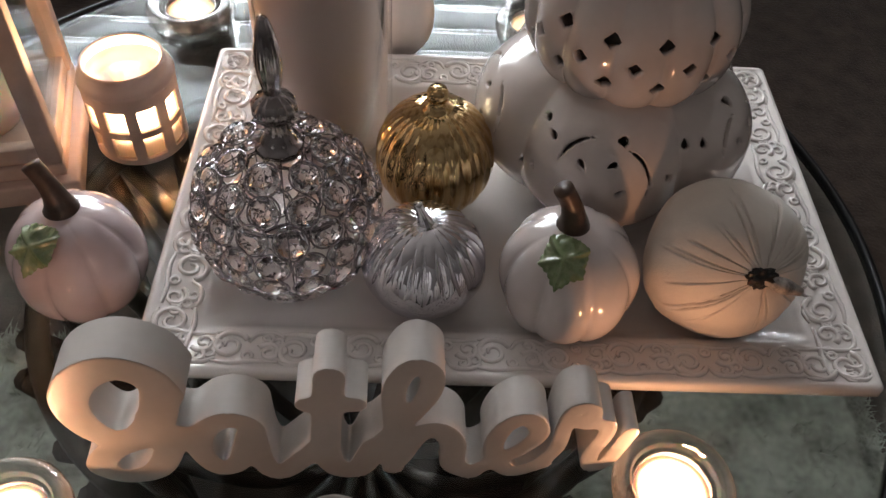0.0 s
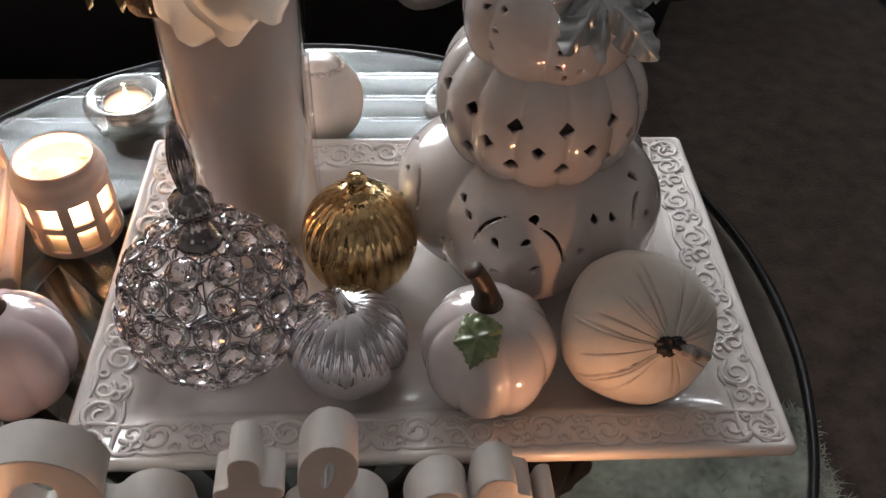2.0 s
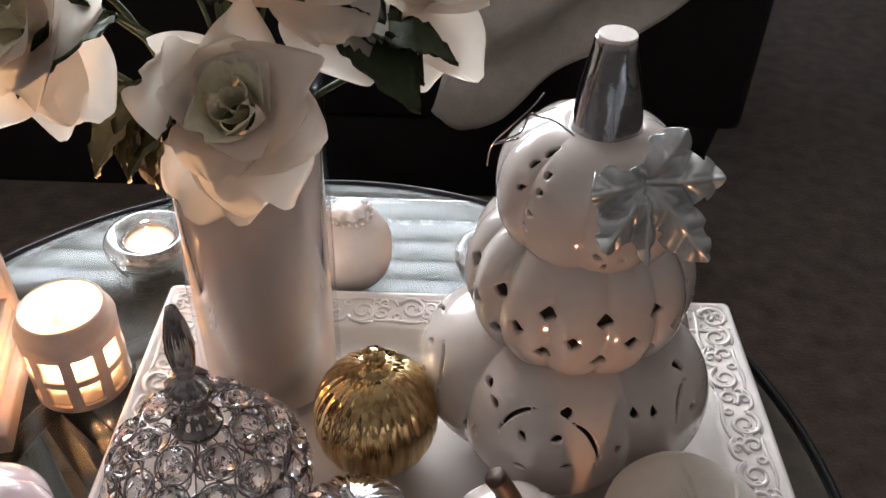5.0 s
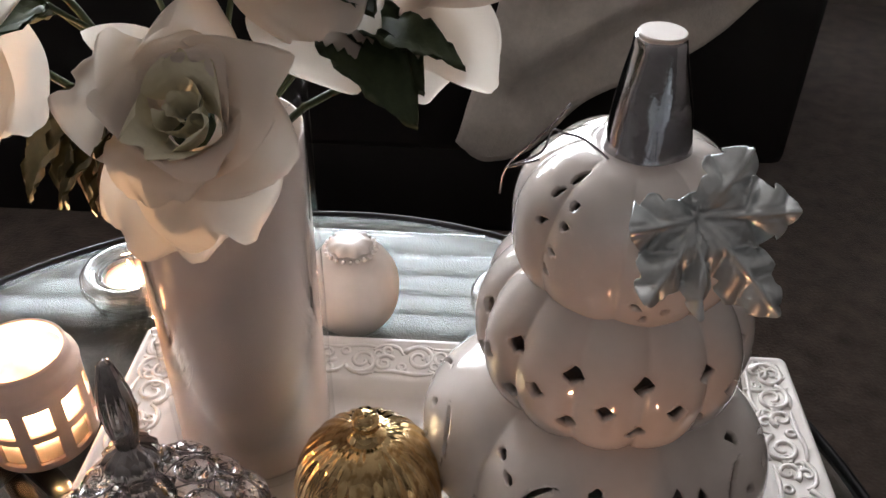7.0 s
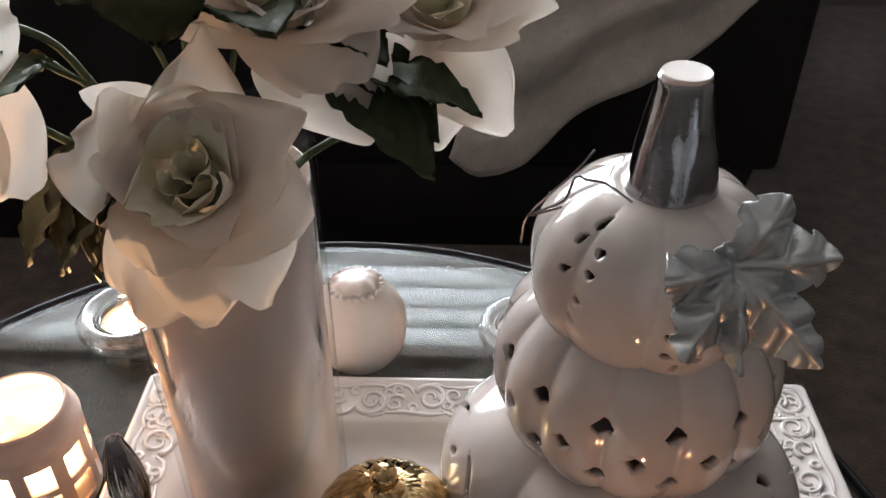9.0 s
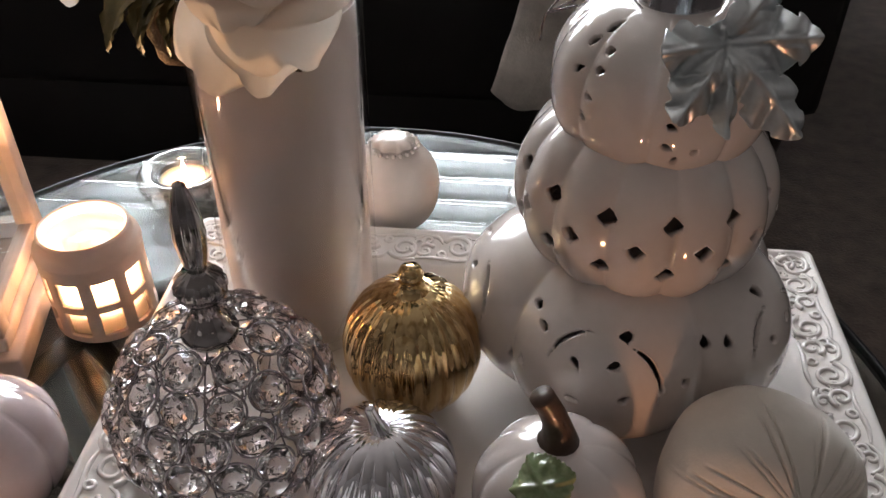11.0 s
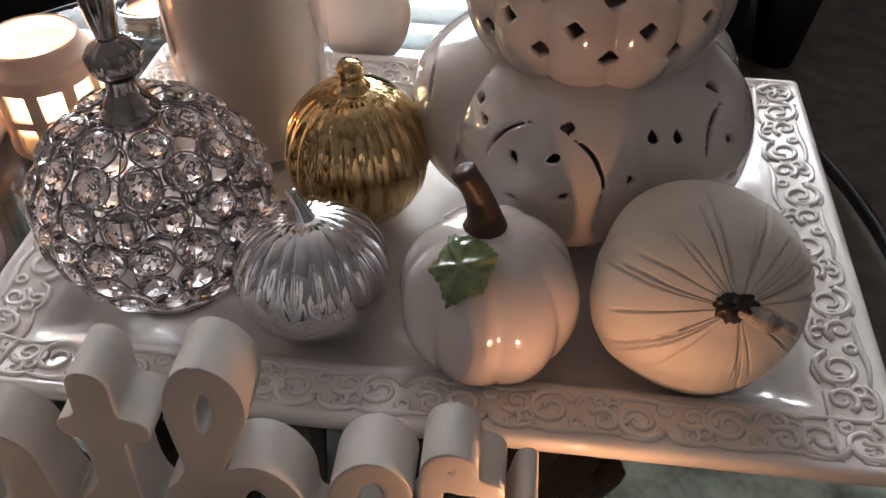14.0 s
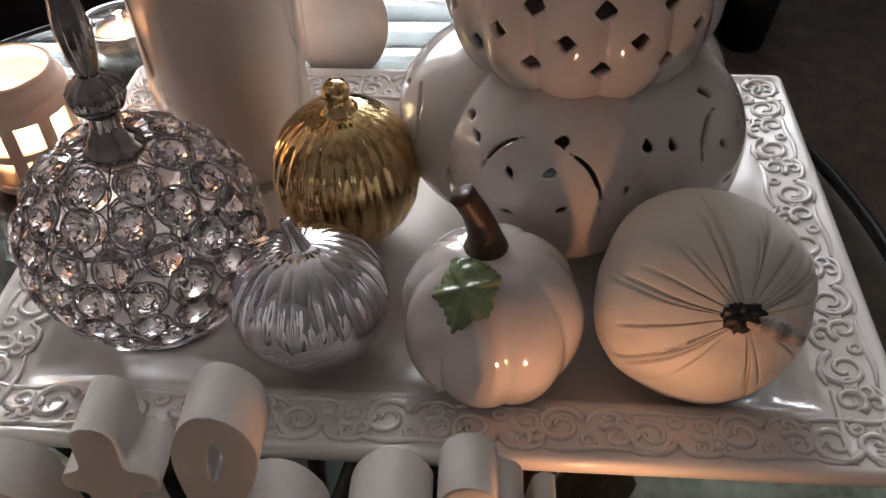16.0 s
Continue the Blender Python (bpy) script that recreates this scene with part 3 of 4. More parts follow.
prof = [(0.0, 0.205), (0.019, 0.205), (0.0195, 0.209), (0.0186, 0.213), (0.0168, 0.222), (0.0152, 0.235), (0.0128, 0.247), (0.0102, 0.259), (0.0097, 0.2625), (0.0090, 0.2635), (0.0, 0.2640)]
bm = lathe(prof, 40, lambda a, f: 1 + 0.03 * math.sin(3 * a + 6 * f) + 0.02 * math.sin(5 * a - 9 * f))
for v in bm.verts:
    v.co.x -= 0.03 * (v.co.z - 0.205)
    v.co.y += -0.06 * (v.co.z - 0.205)
part("stem", bm, SILVER, stack, "hammered silver metal stem", m=pose(0.0015, 0.001, 0))
# Pale disc puts the window's bright reflection on the stem top into colour.
part("stem_top_reflection", lathe([(0, 0.2630), (0.0091, 0.2630), (0.0091, 0.2644), (0.0087, 0.2650), (0, 0.2650)], 32), BALL, stack, "pale disc painted as the window's reflection on the stem top", smooth=False, m=pose(-0.0003, -0.0025, 0))
wire = spline([(0.004, -0.017, 0.212), (0.010, -0.027, 0.208), (0.013, -0.036, 0.208), (0.012, -0.046, 0.216), (0.007, -0.051, 0.221)], 6)
part("leaf_wire", tube(wire, 0.0007, 6), WIRE, stack)
wire = spline([(-0.014, -0.012, 0.216), (-0.026, -0.020, 0.229), (-0.034, -0.025, 0.234), (-0.0385, -0.025, 0.235), (-0.042, -0.026, 0.226), (-0.054, -0.026, 0.2195), (-0.042, -0.024, 0.222)], 5)
part("tendril", tube(wire, 0.0005, 6), WIRE, stack)
part("tendril", tube(spline([(-0.033, -0.025, 0.246), (-0.039, -0.025, 0.237), (-0.046, -0.025, 0.229), (-0.0545, -0.025, 0.218), (-0.056, -0.025, 0.207)], 3), 0.0005, 6), WIRE, stack)


def maple_leaf(size):
    """A pressed sheet leaf: five broad toothed lobes, each with a raised vein and side veins."""
    blades = [(54, 0.62, 0.20), (2, 0.74, 0.25), (-52, 0.98, 0.225), (-92, 0.77, 0.11), (-125, 0.78, 0.19), (-172, 0.58, 0.22)]

    def lobe(x, y):
        best = (-1.0, 0, 0.2, 0.25)
        for deg, length, wide in blades:
            c, s = math.cos(radians(deg)), math.sin(radians(deg))
            a, b = c * x + s * y, -s * x + c * y
            f = a / length
            if -0.05 < f < 1.0:
                body = 0.62 + 0.48 * max(0.0, min(1.0, (f - 0.15) / 0.40)) ** 1.3
                end = min(1.0, 3.4 * (1 - f)) ** 0.6
                notch = max(0.0, math.cos(21 * (f + 0.45 * abs(b) / length) + 0.6)) ** 2.5 * min(1.0, max(0.0, 3.5 * (f - 0.28))) * min(1.0, 4 * (1 - f))
                best = max(best, (wide * body * end * (1 - 0.30 * notch) - abs(b), a, abs(b), wide))
        return max(best, (0.19 - math.hypot(x, y), best[1], best[2], best[3]))

    def place(u, v):
        x, y = 2.3 * u - 1.15, 2.3 * v - 1.15
        k, a, b, wide = lobe(x, y)
        r = math.hypot(x, y)
        fold = 0.16 * max(0.0, 1 - b / wide) * min(1.0, 3 * r) + 0.06 * math.exp(-(b / 0.03) ** 2)
        veins = 0.08 * abs(math.sin(10.5 * (a - 0.75 * b))) ** 0.7 * min(1.0, 4 * b / wide)
        return (size * x, size * y, size * (fold + veins - 0.05 * r * r))

    vs, fs, rim = clip_grid(150, 150, place, lambda u, v: lobe(2.3 * u - 1.15, 2.3 * v - 1.15)[0])
    me = bpy.data.meshes.new("metal_leaf")
    me.from_pydata(vs, [], fs)
    bm = bmesh.new()
    bm.from_mesh(me)
    bpy.data.meshes.remove(me)
    bmesh.ops.remove_doubles(bm, verts=bm.verts, dist=size * 0.004)
    return bm


leaf = part("metal_leaf", maple_leaf(0.0445), LEAFMETAL, stack, "silvery sage painted metal leaf",
            m=look((0.008, -0.056, 0.222), (0.008 - 0.15, -0.056 + 1.0, 0.222 - 0.55)) @ pose(0, 0, 0.005))
leaf.modifiers.new("sheet", "SOLIDIFY").thickness = 0.0007


# ---- small pumpkins ----
def curl_stem(pts, radius, ribs=5):
    line = spline(pts, 6)
    bm = tube(line, radius, 14)
    return bm


gold = thing("gold_pumpkin", "ribbed gold mercury-glass pumpkin standing on the platter", "pumpkin ornament", (-0.0415, 0.010, PZ))
part("body", lathe(round_profile(0.0365, 0.0, 0.079, 2.05, 0.02, 40), 160, lobes(24, 0.05, 0.9)), GOLD, gold)
part("stem", lathe([(0.0, 0.070), (0.0165, 0.0735), (0.0105, 0.0765), (0.0074, 0.0795), (0.0056, 0.0820), (0.0062, 0.0845), (0.0066, 0.0875), (0.005, 0.0907), (0.0, 0.0919)], 20), GOLD, gold)

def silver_ribs(a, f):
    """Deep uneven flutes round the top that run out below the middle, over broad soft lobes."""
    run = max(0.0, min(1.0, (f - 0.50 - 0.09 * noise.noise((5 * math.cos(a), 5 * math.sin(a), 0))) * 7))
    fine = abs(math.sin(10 * a + 1.2 * noise.noise((2 * math.cos(a), 2 * math.sin(a), 5))))
    return 1 - math.sin(math.pi * f) ** 0.45 * (0.020 * (1 - abs(math.sin(5 * a)) ** 0.8) + 0.10 * run * (1 - fine ** 0.55))


silver = thing("silver_pumpkin", "small ribbed chrome-silver pumpkin on the platter", "pumpkin ornament", (-0.0465, -0.068, PZ))
part("body", lathe(round_profile(0.0352, 0.0, 0.064, 2.0, 0.02, 56), 280, silver_ribs), CHROME, silver)
part("stem", curl_stem([(0.002, -0.004, 0.050), (0.001, -0.001, 0.058), (-0.001, 0.0, 0.066), (-0.0045, 0.001, 0.076)], lambda f: 0.0024 + 0.0105 * (1 - f) ** 2.4 + 0.0012 * (1 - f)), CHROME, silver)


def small_leaf(size, R, H, azimuth, top, lean=0.0):
    """A toothed five-lobed little leaf with raised veins, laid down the side of a globe from the latitude top."""
    tips = ((-90, 1.0), (-32, 0.92), (-148, 0.92), (26, 0.76), (154, 0.76))

    def reach(x, y):
        a = math.degrees(math.atan2(y, x))
        r, near = 0.0, 9.0
        for deg, length in tips:
            g = abs((a - deg + 180) % 360 - 180)
            r = max(r, length * (1 - 0.26 * min(1.0, g / 32) ** 0.9))
            near = min(near, math.hypot(x, y) * math.sin(radians(min(90.0, g))))
        r *= 0.93 + 0.07 * abs(math.sin(radians(a) * 13))
        return r - math.hypot(x, y), near

    def place(u, v):
        x, y = 2.1 * u - 1.05, 2.1 * v - 1.05
        edge, vein = reach(x, y)
        side = 0.10 * math.cos(26 * (math.hypot(x, y) - 0.6 * vein))
        lift = 0.0012 + size * (0.10 * min(1.0, max(0.0, edge) * 4) + 0.13 * math.exp(-(vein / 0.08) ** 2) + 1.1 * side * min(0.3, vein) + 0.10 * x * x)
        px, py = size * (x + lean * (0.5 - y)), size * (0.55 - y)
        b = radians(top) - py / (0.80 * R)
        az = radians(azimuth) + px / (R * max(0.3, math.cos(b)))
        h = 1 + lift / R
        r, z = R * h * math.cos(b) ** 0.89, H / 2 + H / 2 * h * math.copysign(abs(math.sin(b)) ** 0.89, math.sin(b))
        return (r * math.cos(az), r * math.sin(az), z)

    vs, fs, rim = clip_grid(64, 64, place, lambda u, v: reach(2.1 * u - 1.05, 2.1 * v - 1.05)[0])
    me = bpy.data.meshes.new("leaf")
    me.from_pydata(vs, [], fs)
    bm = bmesh.new()
    bm.from_mesh(me)
    bpy.data.meshes.remove(me)
    return bm


def glazed_pumpkin(at, material, label, R, H, turn, leaf_at, stem_pts):
    t = thing("ceramic_pumpkin", label, "pumpkin ornament", at, turn)
    part("body", lathe(round_profile(R, 0.0, H, 2.05, 0.06, 40, under=2.6), 128, lobes(8, 0.075, 0.7)), material, t)
    part("stem", curl_stem(stem_pts, lambda f: 0.0043 + 0.0088 * (1 - f) ** 2.6 + 0.0010 * f), STEM, t, "glazed brown curved stem")
    lf = part("leaf", small_leaf(0.0145, R, H, leaf_at[0] - turn, leaf_at[1], leaf_at[2]), GREENLEAF, t, "green glazed leaf")
    lf.modifiers.new("thick", "SOLIDIFY").thickness = 0.0012
    return t


glazed_pumpkin((0.033, -0.079, PZ), PINKED, "white glazed ceramic pumpkin with brown stem and green leaf", 0.0385, 0.075, 12, (-117, 75, 0.1),
               [(-0.002, 0.004, 0.066), (-0.002, 0.004, 0.076), (-0.005, 0.005, 0.088), (-0.0105, 0.006, 0.099)])
glazed_pumpkin((-0.241, -0.065, 0.0), MAUVE, "mauve-white glazed ceramic pumpkin beside the platter", 0.0375, 0.074, -8, (-108, 70, -0.1),
               [(-0.001, 0.003, 0.066), (-0.001, 0.003, 0.077), (-0.004, 0.004, 0.089), (-0.0105, 0.006, 0.100)])

# cloth pumpkin lying on its side, gathered at the top
cloth = thing("cloth_pumpkin", "cream linen fabric pumpkin with gathered top, lying tilted", "pumpkin ornament", (0.1205, -0.069, PZ))
body = bmesh.new()
NU, NV = 400, 70
rr = random.Random(9)
folds = [(rr.uniform(0, math.tau), rr.uniform(0.35, 1.0), rr.uniform(0.016, 0.034), rr.uniform(0.45, 1.0), rr.uniform(-0.35, 0.35)) for _ in range(30)]
rows = []
for j in range(NV + 1):
    f = j / NV
    a = math.pi * (1 - f)
    row = []
    for i in range(NU):
        th = math.tau * i / NU
        r = (0.0448 + 0.0012 * math.cos(th - 2.4)) * math.sin(a) ** 0.90
        z = 0.0355 * math.cos(a)
        if f > 0.5:
            for ft, depth, width, reach, bend in folds:
                d = turn_gap(th, ft + bend * (1 - f))
                k = max(0.0, (f - (1 - 0.5 * reach)) / (0.5 * reach))
                w = width * (1.25 - 0.5 * f)
                if abs(d) < 3 * w:
                    r -= 0.0036 * depth * min(1, 3 * k) * math.exp(-(d / w) ** 2 * 3)
                    z -= 0.0030 * depth * min(1, 3 * k) * math.exp(-(d / w) ** 2 * 3)
        z += 0.003 * max(0, f - 0.93) / 0.07
        r += (0.0034 * noise.noise((math.cos(th) * 1.1, math.sin(th) * 1.1, f * 2.2)) + 0.0008 * noise.noise((math.cos(th) * 4, math.sin(th) * 4, f * 7))) * math.sin(a)
        row.append(body.verts.new((max(r, 0.0010) * math.cos(th), max(r, 0.0010) * math.sin(th), z)))
    rows.append(row)
for a, b in zip(rows, rows[1:]):
    for i in range(NU):
        body.faces.new((a[i], a[(i + 1) % NU], b[(i + 1) % NU], b[i]))
AXIS = Vector((0.20, -0.80, 0.56)).normalized()
TILT = Matrix.Translation((0, 0, 0.0415)) @ AXIS.to_track_quat("Z", "Y").to_matrix().to_4x4()
for v in body.verts:
    v.co = TILT @ v.co
    if v.co.z < 0.004:
        v.co.z = 0.0 + max(0.0, v.co.z) * 0.3
part("body", body, CANVAS, cloth)
tipb = TILT @ Vector((0, 0, 0.0355))
stem_line = spline([tipb - AXIS * 0.004, tipb + AXIS * 0.004, tipb + Vector((0.009, -0.005, 0.000)), tipb + Vector((0.022, -0.003, -0.007))], 6)
part("stem", tube(stem_line, lambda f: 0.0046 - 0.0012 * f + 0.0008 * math.sin(11 * f), 10), DARKDRIED, cloth, "dried natural stem stub, black and grey")
knot = bmesh.new()
bmesh.ops.create_icosphere(knot, subdivisions=4, radius=1.0)
for v in knot.verts:
    q = v.co.copy()
    k = 1 + 0.55 * noise.noise(q * 2.1) + 0.25 * noise.noise(q * 5.3)
    v.co = tipb + Vector((-0.001, -0.003, 0.003)) + Vector((q.x * 0.0068, q.y * 0.0042, q.z * 0.0056)) * k
part("knot", knot, SCREW, cloth, "dark navy frayed knot")

# ---- vase ----
VX, VY = -0.115, 0.075
vase = thing("vase", "tall clear glass cylinder vase lined in white, holding silk roses", "vase", (VX, VY, PZ))
VR, VH, VL = 0.0445, 0.220, 0.198
part("glass_cylinder", lathe([(0, 0.0), (VR - 0.003, 0.0), (VR - 0.0006, 0.0012), (VR, 0.004), (VR, VH - 0.002), (VR - 0.0008, VH - 0.0004), (VR - 0.0018, VH - 0.0004), (VR - 0.0026, VH - 0.002), (VR - 0.0026, 0.006), (0, 0.006)], 128), VASEGLASS, vase, "clear glass outer wall")
part("liner", lathe([(0, 0.0064), (VR - 0.0032, 0.0064), (VR - 0.0030, 0.008), (VR - 0.0030, VL), (VR - 0.0040, VL), (VR - 0.0040, 0.010), (0, 0.010)], 96), VASE, vase, "opaque white inner lining")

# ---- sign ----
WORD = (((-78, 85), (-83, 99), (-96, 106), (-111, 98), (-121, 79), (-119, 58), (-108, 45), (-95, 50), (-85, 66), (-80, 85)),
        ((-88, 66), (-84, 42), (-95, 15), (-111, 8), (-122, 17), (-113, 34), (-97, 44), (-82, 51), (-70, 48)),
        ((-44, 42), (-45, 58), (-55, 63), (-67, 52), (-71, 33), (-64, 15), (-53, 24), (-45, 50), (-43, 24), (-36, 10), (-22, 26), (-12, 40)),
        ((-6, 99), (-9, 65), (-11, 32), (-6, 14), (4, 14), (13, 38)), ((-17, 76), (4, 76)),
        ((13, 38), (26, 60), (37, 84), (38, 101), (30, 107), (22, 89), (22, 54), (21, 14)),
        ((23, 23), (32, 47), (42, 53), (50, 40), (51, 18), (60, 9)), ((60, 9), (69, 19), (84, 34), (91, 50), (83, 63), (73, 53), (70, 31), (80, 10), (96, 18)),
        ((94, 17), (101, 34), (102, 56), (104, 69), (109, 73), (114, 68), (112, 60), (106, 61), (112, 57), (122, 57), (123, 46), (119, 28), (121, 14), (128, 18), (132, 34), (135, 50)))
strokes = []
for k, line in enumerate(WORD):
    pts = spline([(x / 1000, y / 1000, 0) for x, y in line], 12)
    strokes.append(([(q.x, q.y) for q in pts], (0.0086, 0.0070, 0.0062, 0.0070, 0.0060, 0.0054, 0.0064, 0.0050, 0.0042)[k], min(q.x for q in pts) - 0.012, max(q.x for q in pts) + 0.012))
U0, U1, V0, V1 = -0.135, 0.148, 0.0, 0.125


def in_sign(u, v):
    x, y = U0 + (U1 - U0) * u, V0 + (V1 - V0) * v
    d = 1.0
    for pts, w, lo, hi in strokes:
        if lo < x < hi:
            for a, b in zip(pts, pts[1:]):
                if abs(a[0] - x) < 0.025 and abs(a[1] - y) < 0.025:
                    d = min(d, seg_dist(x, y, a, b) - w)
    return -d


THICK = 0.021
vs, fs, rim = clip_grid(210, 92, lambda u, v: (U0 + (U1 - U0) * u, 0.0, V0 + (V1 - V0) * v), in_sign)
face_bm, back_bm, edge_bm = bmesh.new(), bmesh.new(), bmesh.new()
front = [face_bm.verts.new((x, 0.0002 if k in rim else 0.0, z)) for k, (x, y, z) in enumerate(vs)]
back = [back_bm.verts.new((x, THICK - (0.0002 if k in rim else 0.0), z)) for k, (x, y, z) in enumerate(vs)]
count = {}
for f in fs:
    face_bm.faces.new([front[k] for k in f])
    back_bm.faces.new([back[k] for k in reversed(f)])
    for a, b in zip(f, f[1:] + f[:1]):
        count[(a, b)] = 1
smooth_edge = []
follow = {b: a for a, b in count if (b, a) not in count}
while follow:
    first = k = next(iter(follow))
    line = []
    while k in follow:
        line.append(Vector((vs[k][0], vs[k][2])))
        k = follow.pop(k)
    total = [0.0]
    for a, b in zip(line, line[1:] + line[:1]):
        total.append(total[-1] + (b - a).length)
    n = max(8, int(total[-1] / 0.0011))
    even, q = [], 0
    for s in range(n):
        want = total[-1] * s / n
        while total[q + 1] < want:
            q += 1
        f = (want - total[q]) / max(1e-9, total[q + 1] - total[q])
        even.append(line[q].lerp(line[(q + 1) % len(line)], f))
    for _ in range(7):
        even = [(even[s - 1] + 2 * even[s] + even[(s + 1) % n]) / 4 for s in range(n)]
    smooth_edge += [(e.x, e.y) for e in even]
    near = [edge_bm.verts.new((e.x, 0.0002, e.y)) for e in even]
    far = [edge_bm.verts.new((e.x, THICK - 0.0002, e.y)) for e in even]
    for s in range(n):
        edge_bm.faces.new((near[s], near[(s + 1) % n], far[(s + 1) % n], far[s]))
outline = np.array(smooth_edge)
for k in rim:
    e = outline[np.argmin(((outline - (vs[k][0], vs[k][2])) ** 2).sum(1))]
    front[k].co, back[k].co = (e[0], 0.0002, e[1]), (e[0], THICK - 0.0002, e[1])
sign = thing("word_sign", "white painted wooden cursive word sign reading Gather", "sign", (-0.08, -0.180, 0), 2)
part("front_face", face_bm, PAINTED, sign)
part("back_face", back_bm, PAINTED, sign)
part("cut_edge", edge_bm, PAINTED, sign)

# ---- crystal pumpkin ----
crystal = thing("crystal_pumpkin", "silver wire pumpkin set with round faceted crystals, tall finial", "pumpkin ornament", (-0.1235, -0.046, PZ))
CR, CH = 0.0520, 0.0965
bead = bmesh.new()
tiers = [(0.0, 0.0032), (0.0050, 0.0030), (0.0080, 0.0012), (0.0090, 0.0), (0.0072, -0.0020), (0.0036, -0.0042), (0.0, -0.0056)]
prev = None
for k, (r, z) in enumerate(tiers):
    row = [bead.verts.new((0, 0, z))] if r == 0 else [bead.verts.new((r * math.cos(math.tau * (s + 0.5 * (k % 2)) / 8), r * math.sin(math.tau * (s + 0.5 * (k % 2)) / 8), z)) for s in range(8)]
    if prev:
        for s in range(8):
            if len(prev) == 1:
                bead.faces.new((prev[0], row[s], row[(s + 1) % 8]))
            elif len(row) == 1:
                bead.faces.new((prev[s], row[0], prev[(s + 1) % 8]))
            else:
                o = k % 2
                bead.faces.new((prev[s], row[s], prev[(s + 1) % 8]) if o else (prev[s], row[s], row[(s + 1) % 8]))
                bead.faces.new((row[s], row[(s + 1) % 8], prev[(s + 1) % 8]) if o else (prev[s], row[(s + 1) % 8], prev[(s + 1) % 8]))
    prev = row
bmesh.ops.recalc_face_normals(bead, faces=bead.faces)
bead_me = None
ring_me = None
rng = random.Random(3)
for row, (phi, n) in enumerate(((27, 7), (46, 12), (64, 15), (82, 17), (100, 17), (118, 15), (135, 12))):
    for k in range(n):
        a = math.tau * (k + 0.5 * (row % 2)) / n + 0.15 * row
        ph = radians(phi + rng.uniform(-1.5, 1.5))
        bulge = 1 - 0.045 * (1 - abs(math.sin(3 * a)))
        p = Vector((CR * bulge * math.sin(ph) ** 0.9 * math.cos(a), CR * bulge * math.sin(ph) ** 0.9 * math.sin(a), CH / 2 + CH / 2 * math.cos(ph)))
        nrm = Vector((math.cos(a) * math.sin(ph), math.sin(a) * math.sin(ph), math.cos(ph) * CR / (CH / 2))).normalized()
        m = Matrix.Translation(p) @ nrm.to_track_quat("Z", "Y").to_matrix().to_4x4() @ pose(0, 0, 0, rng.uniform(-7, 7), rng.uniform(-7, 7), rng.uniform(0, 45))
        w = rng.uniform(0.86, 0.99)
        m = m @ Matrix.Diagonal((w, w, w, 1))
        if ring_me is None:
            setting = part("setting", ring(0.0096, 0.00062, 26, 6), WIRE, crystal, m=m)
            ring_me = setting.data
            bead_me = part("crystal", bead, CRYSTAL, setting, "clear faceted crystal", smooth=False).data
        else:
            setting = part("setting", ring_me, None, crystal, m=m)
            part("crystal", bead_me, None, setting, "clear faceted crystal")
rib_me = None
for k in range(9):
    a = math.tau * k / 9
    pts = [((CR - 0.003) * math.sin(math.pi * q / 14) ** 0.9 * math.cos(a), (CR - 0.003) * math.sin(math.pi * q / 14) ** 0.9 * math.sin(a), CH / 2 + (CH / 2 - 0.002) * math.cos(math.pi * q / 14)) for q in range(1, 14)]
    part("frame_wire", tube(pts, 0.0004, 6), WIRE, crystal)
part("band", lathe([(0.0430, 0.0700), (0.0434, 0.0700), (0.0428, 0.0722), (0.0424, 0.0722)], 72, closed=True), WIRE, crystal, "plain dark silver band")
part("band", ring(0.030, 0.0012, 48, 8, 0.0015), WIRE, crystal)
fin = lathe([(0.0, 0.0920), (0.0118, 0.0920), (0.0128, 0.0945), (0.0120, 0.0972), (0.0098, 0.0985), (0.0099, 0.1010), (0.0072, 0.1040), (0.0064, 0.1080), (0.0066, 0.1130)], 40)
part("collar", fin, PEWTER, crystal, "stepped silver collar")
part("finial_bulb", lathe([(0.0066, 0.112), (0.0096, 0.1145), (0.0118, 0.1185), (0.0117, 0.1230), (0.0090, 0.1265), (0.0050, 0.1285), (0.0042, 0.130)], 80, lambda a, f: 1 - 0.10 * math.sin(math.pi * f) * abs(math.sin(7 * a))), PEWTER, crystal)
part("finial_tip", lathe([(0.0042, 0.129), (0.0048, 0.131), (0.0062, 0.139), (0.0070, 0.147), (0.0064, 0.156), (0.0045, 0.165), (0.0026, 0.1715), (0.0, 0.1735)], 60, lambda a, f: 1 - 0.08 * math.sin(math.pi * f) * abs(math.sin(6 * a)), twist=0.5), PEWTER, crystal)


# ---- candles ----
def flame(parent, z):
    part("flame", lathe([(0, z), (0.0016, z + 0.002), (0.0021, z + 0.0045), (0.0014, z + 0.009), (0.0, z + 0.0135)], 12), FLAME, parent, "small burning flame")
    part("wick", tube([(0, 0, z - 0.006), (0, 0, z + 0.002)], 0.0006, 6), WICK, parent)


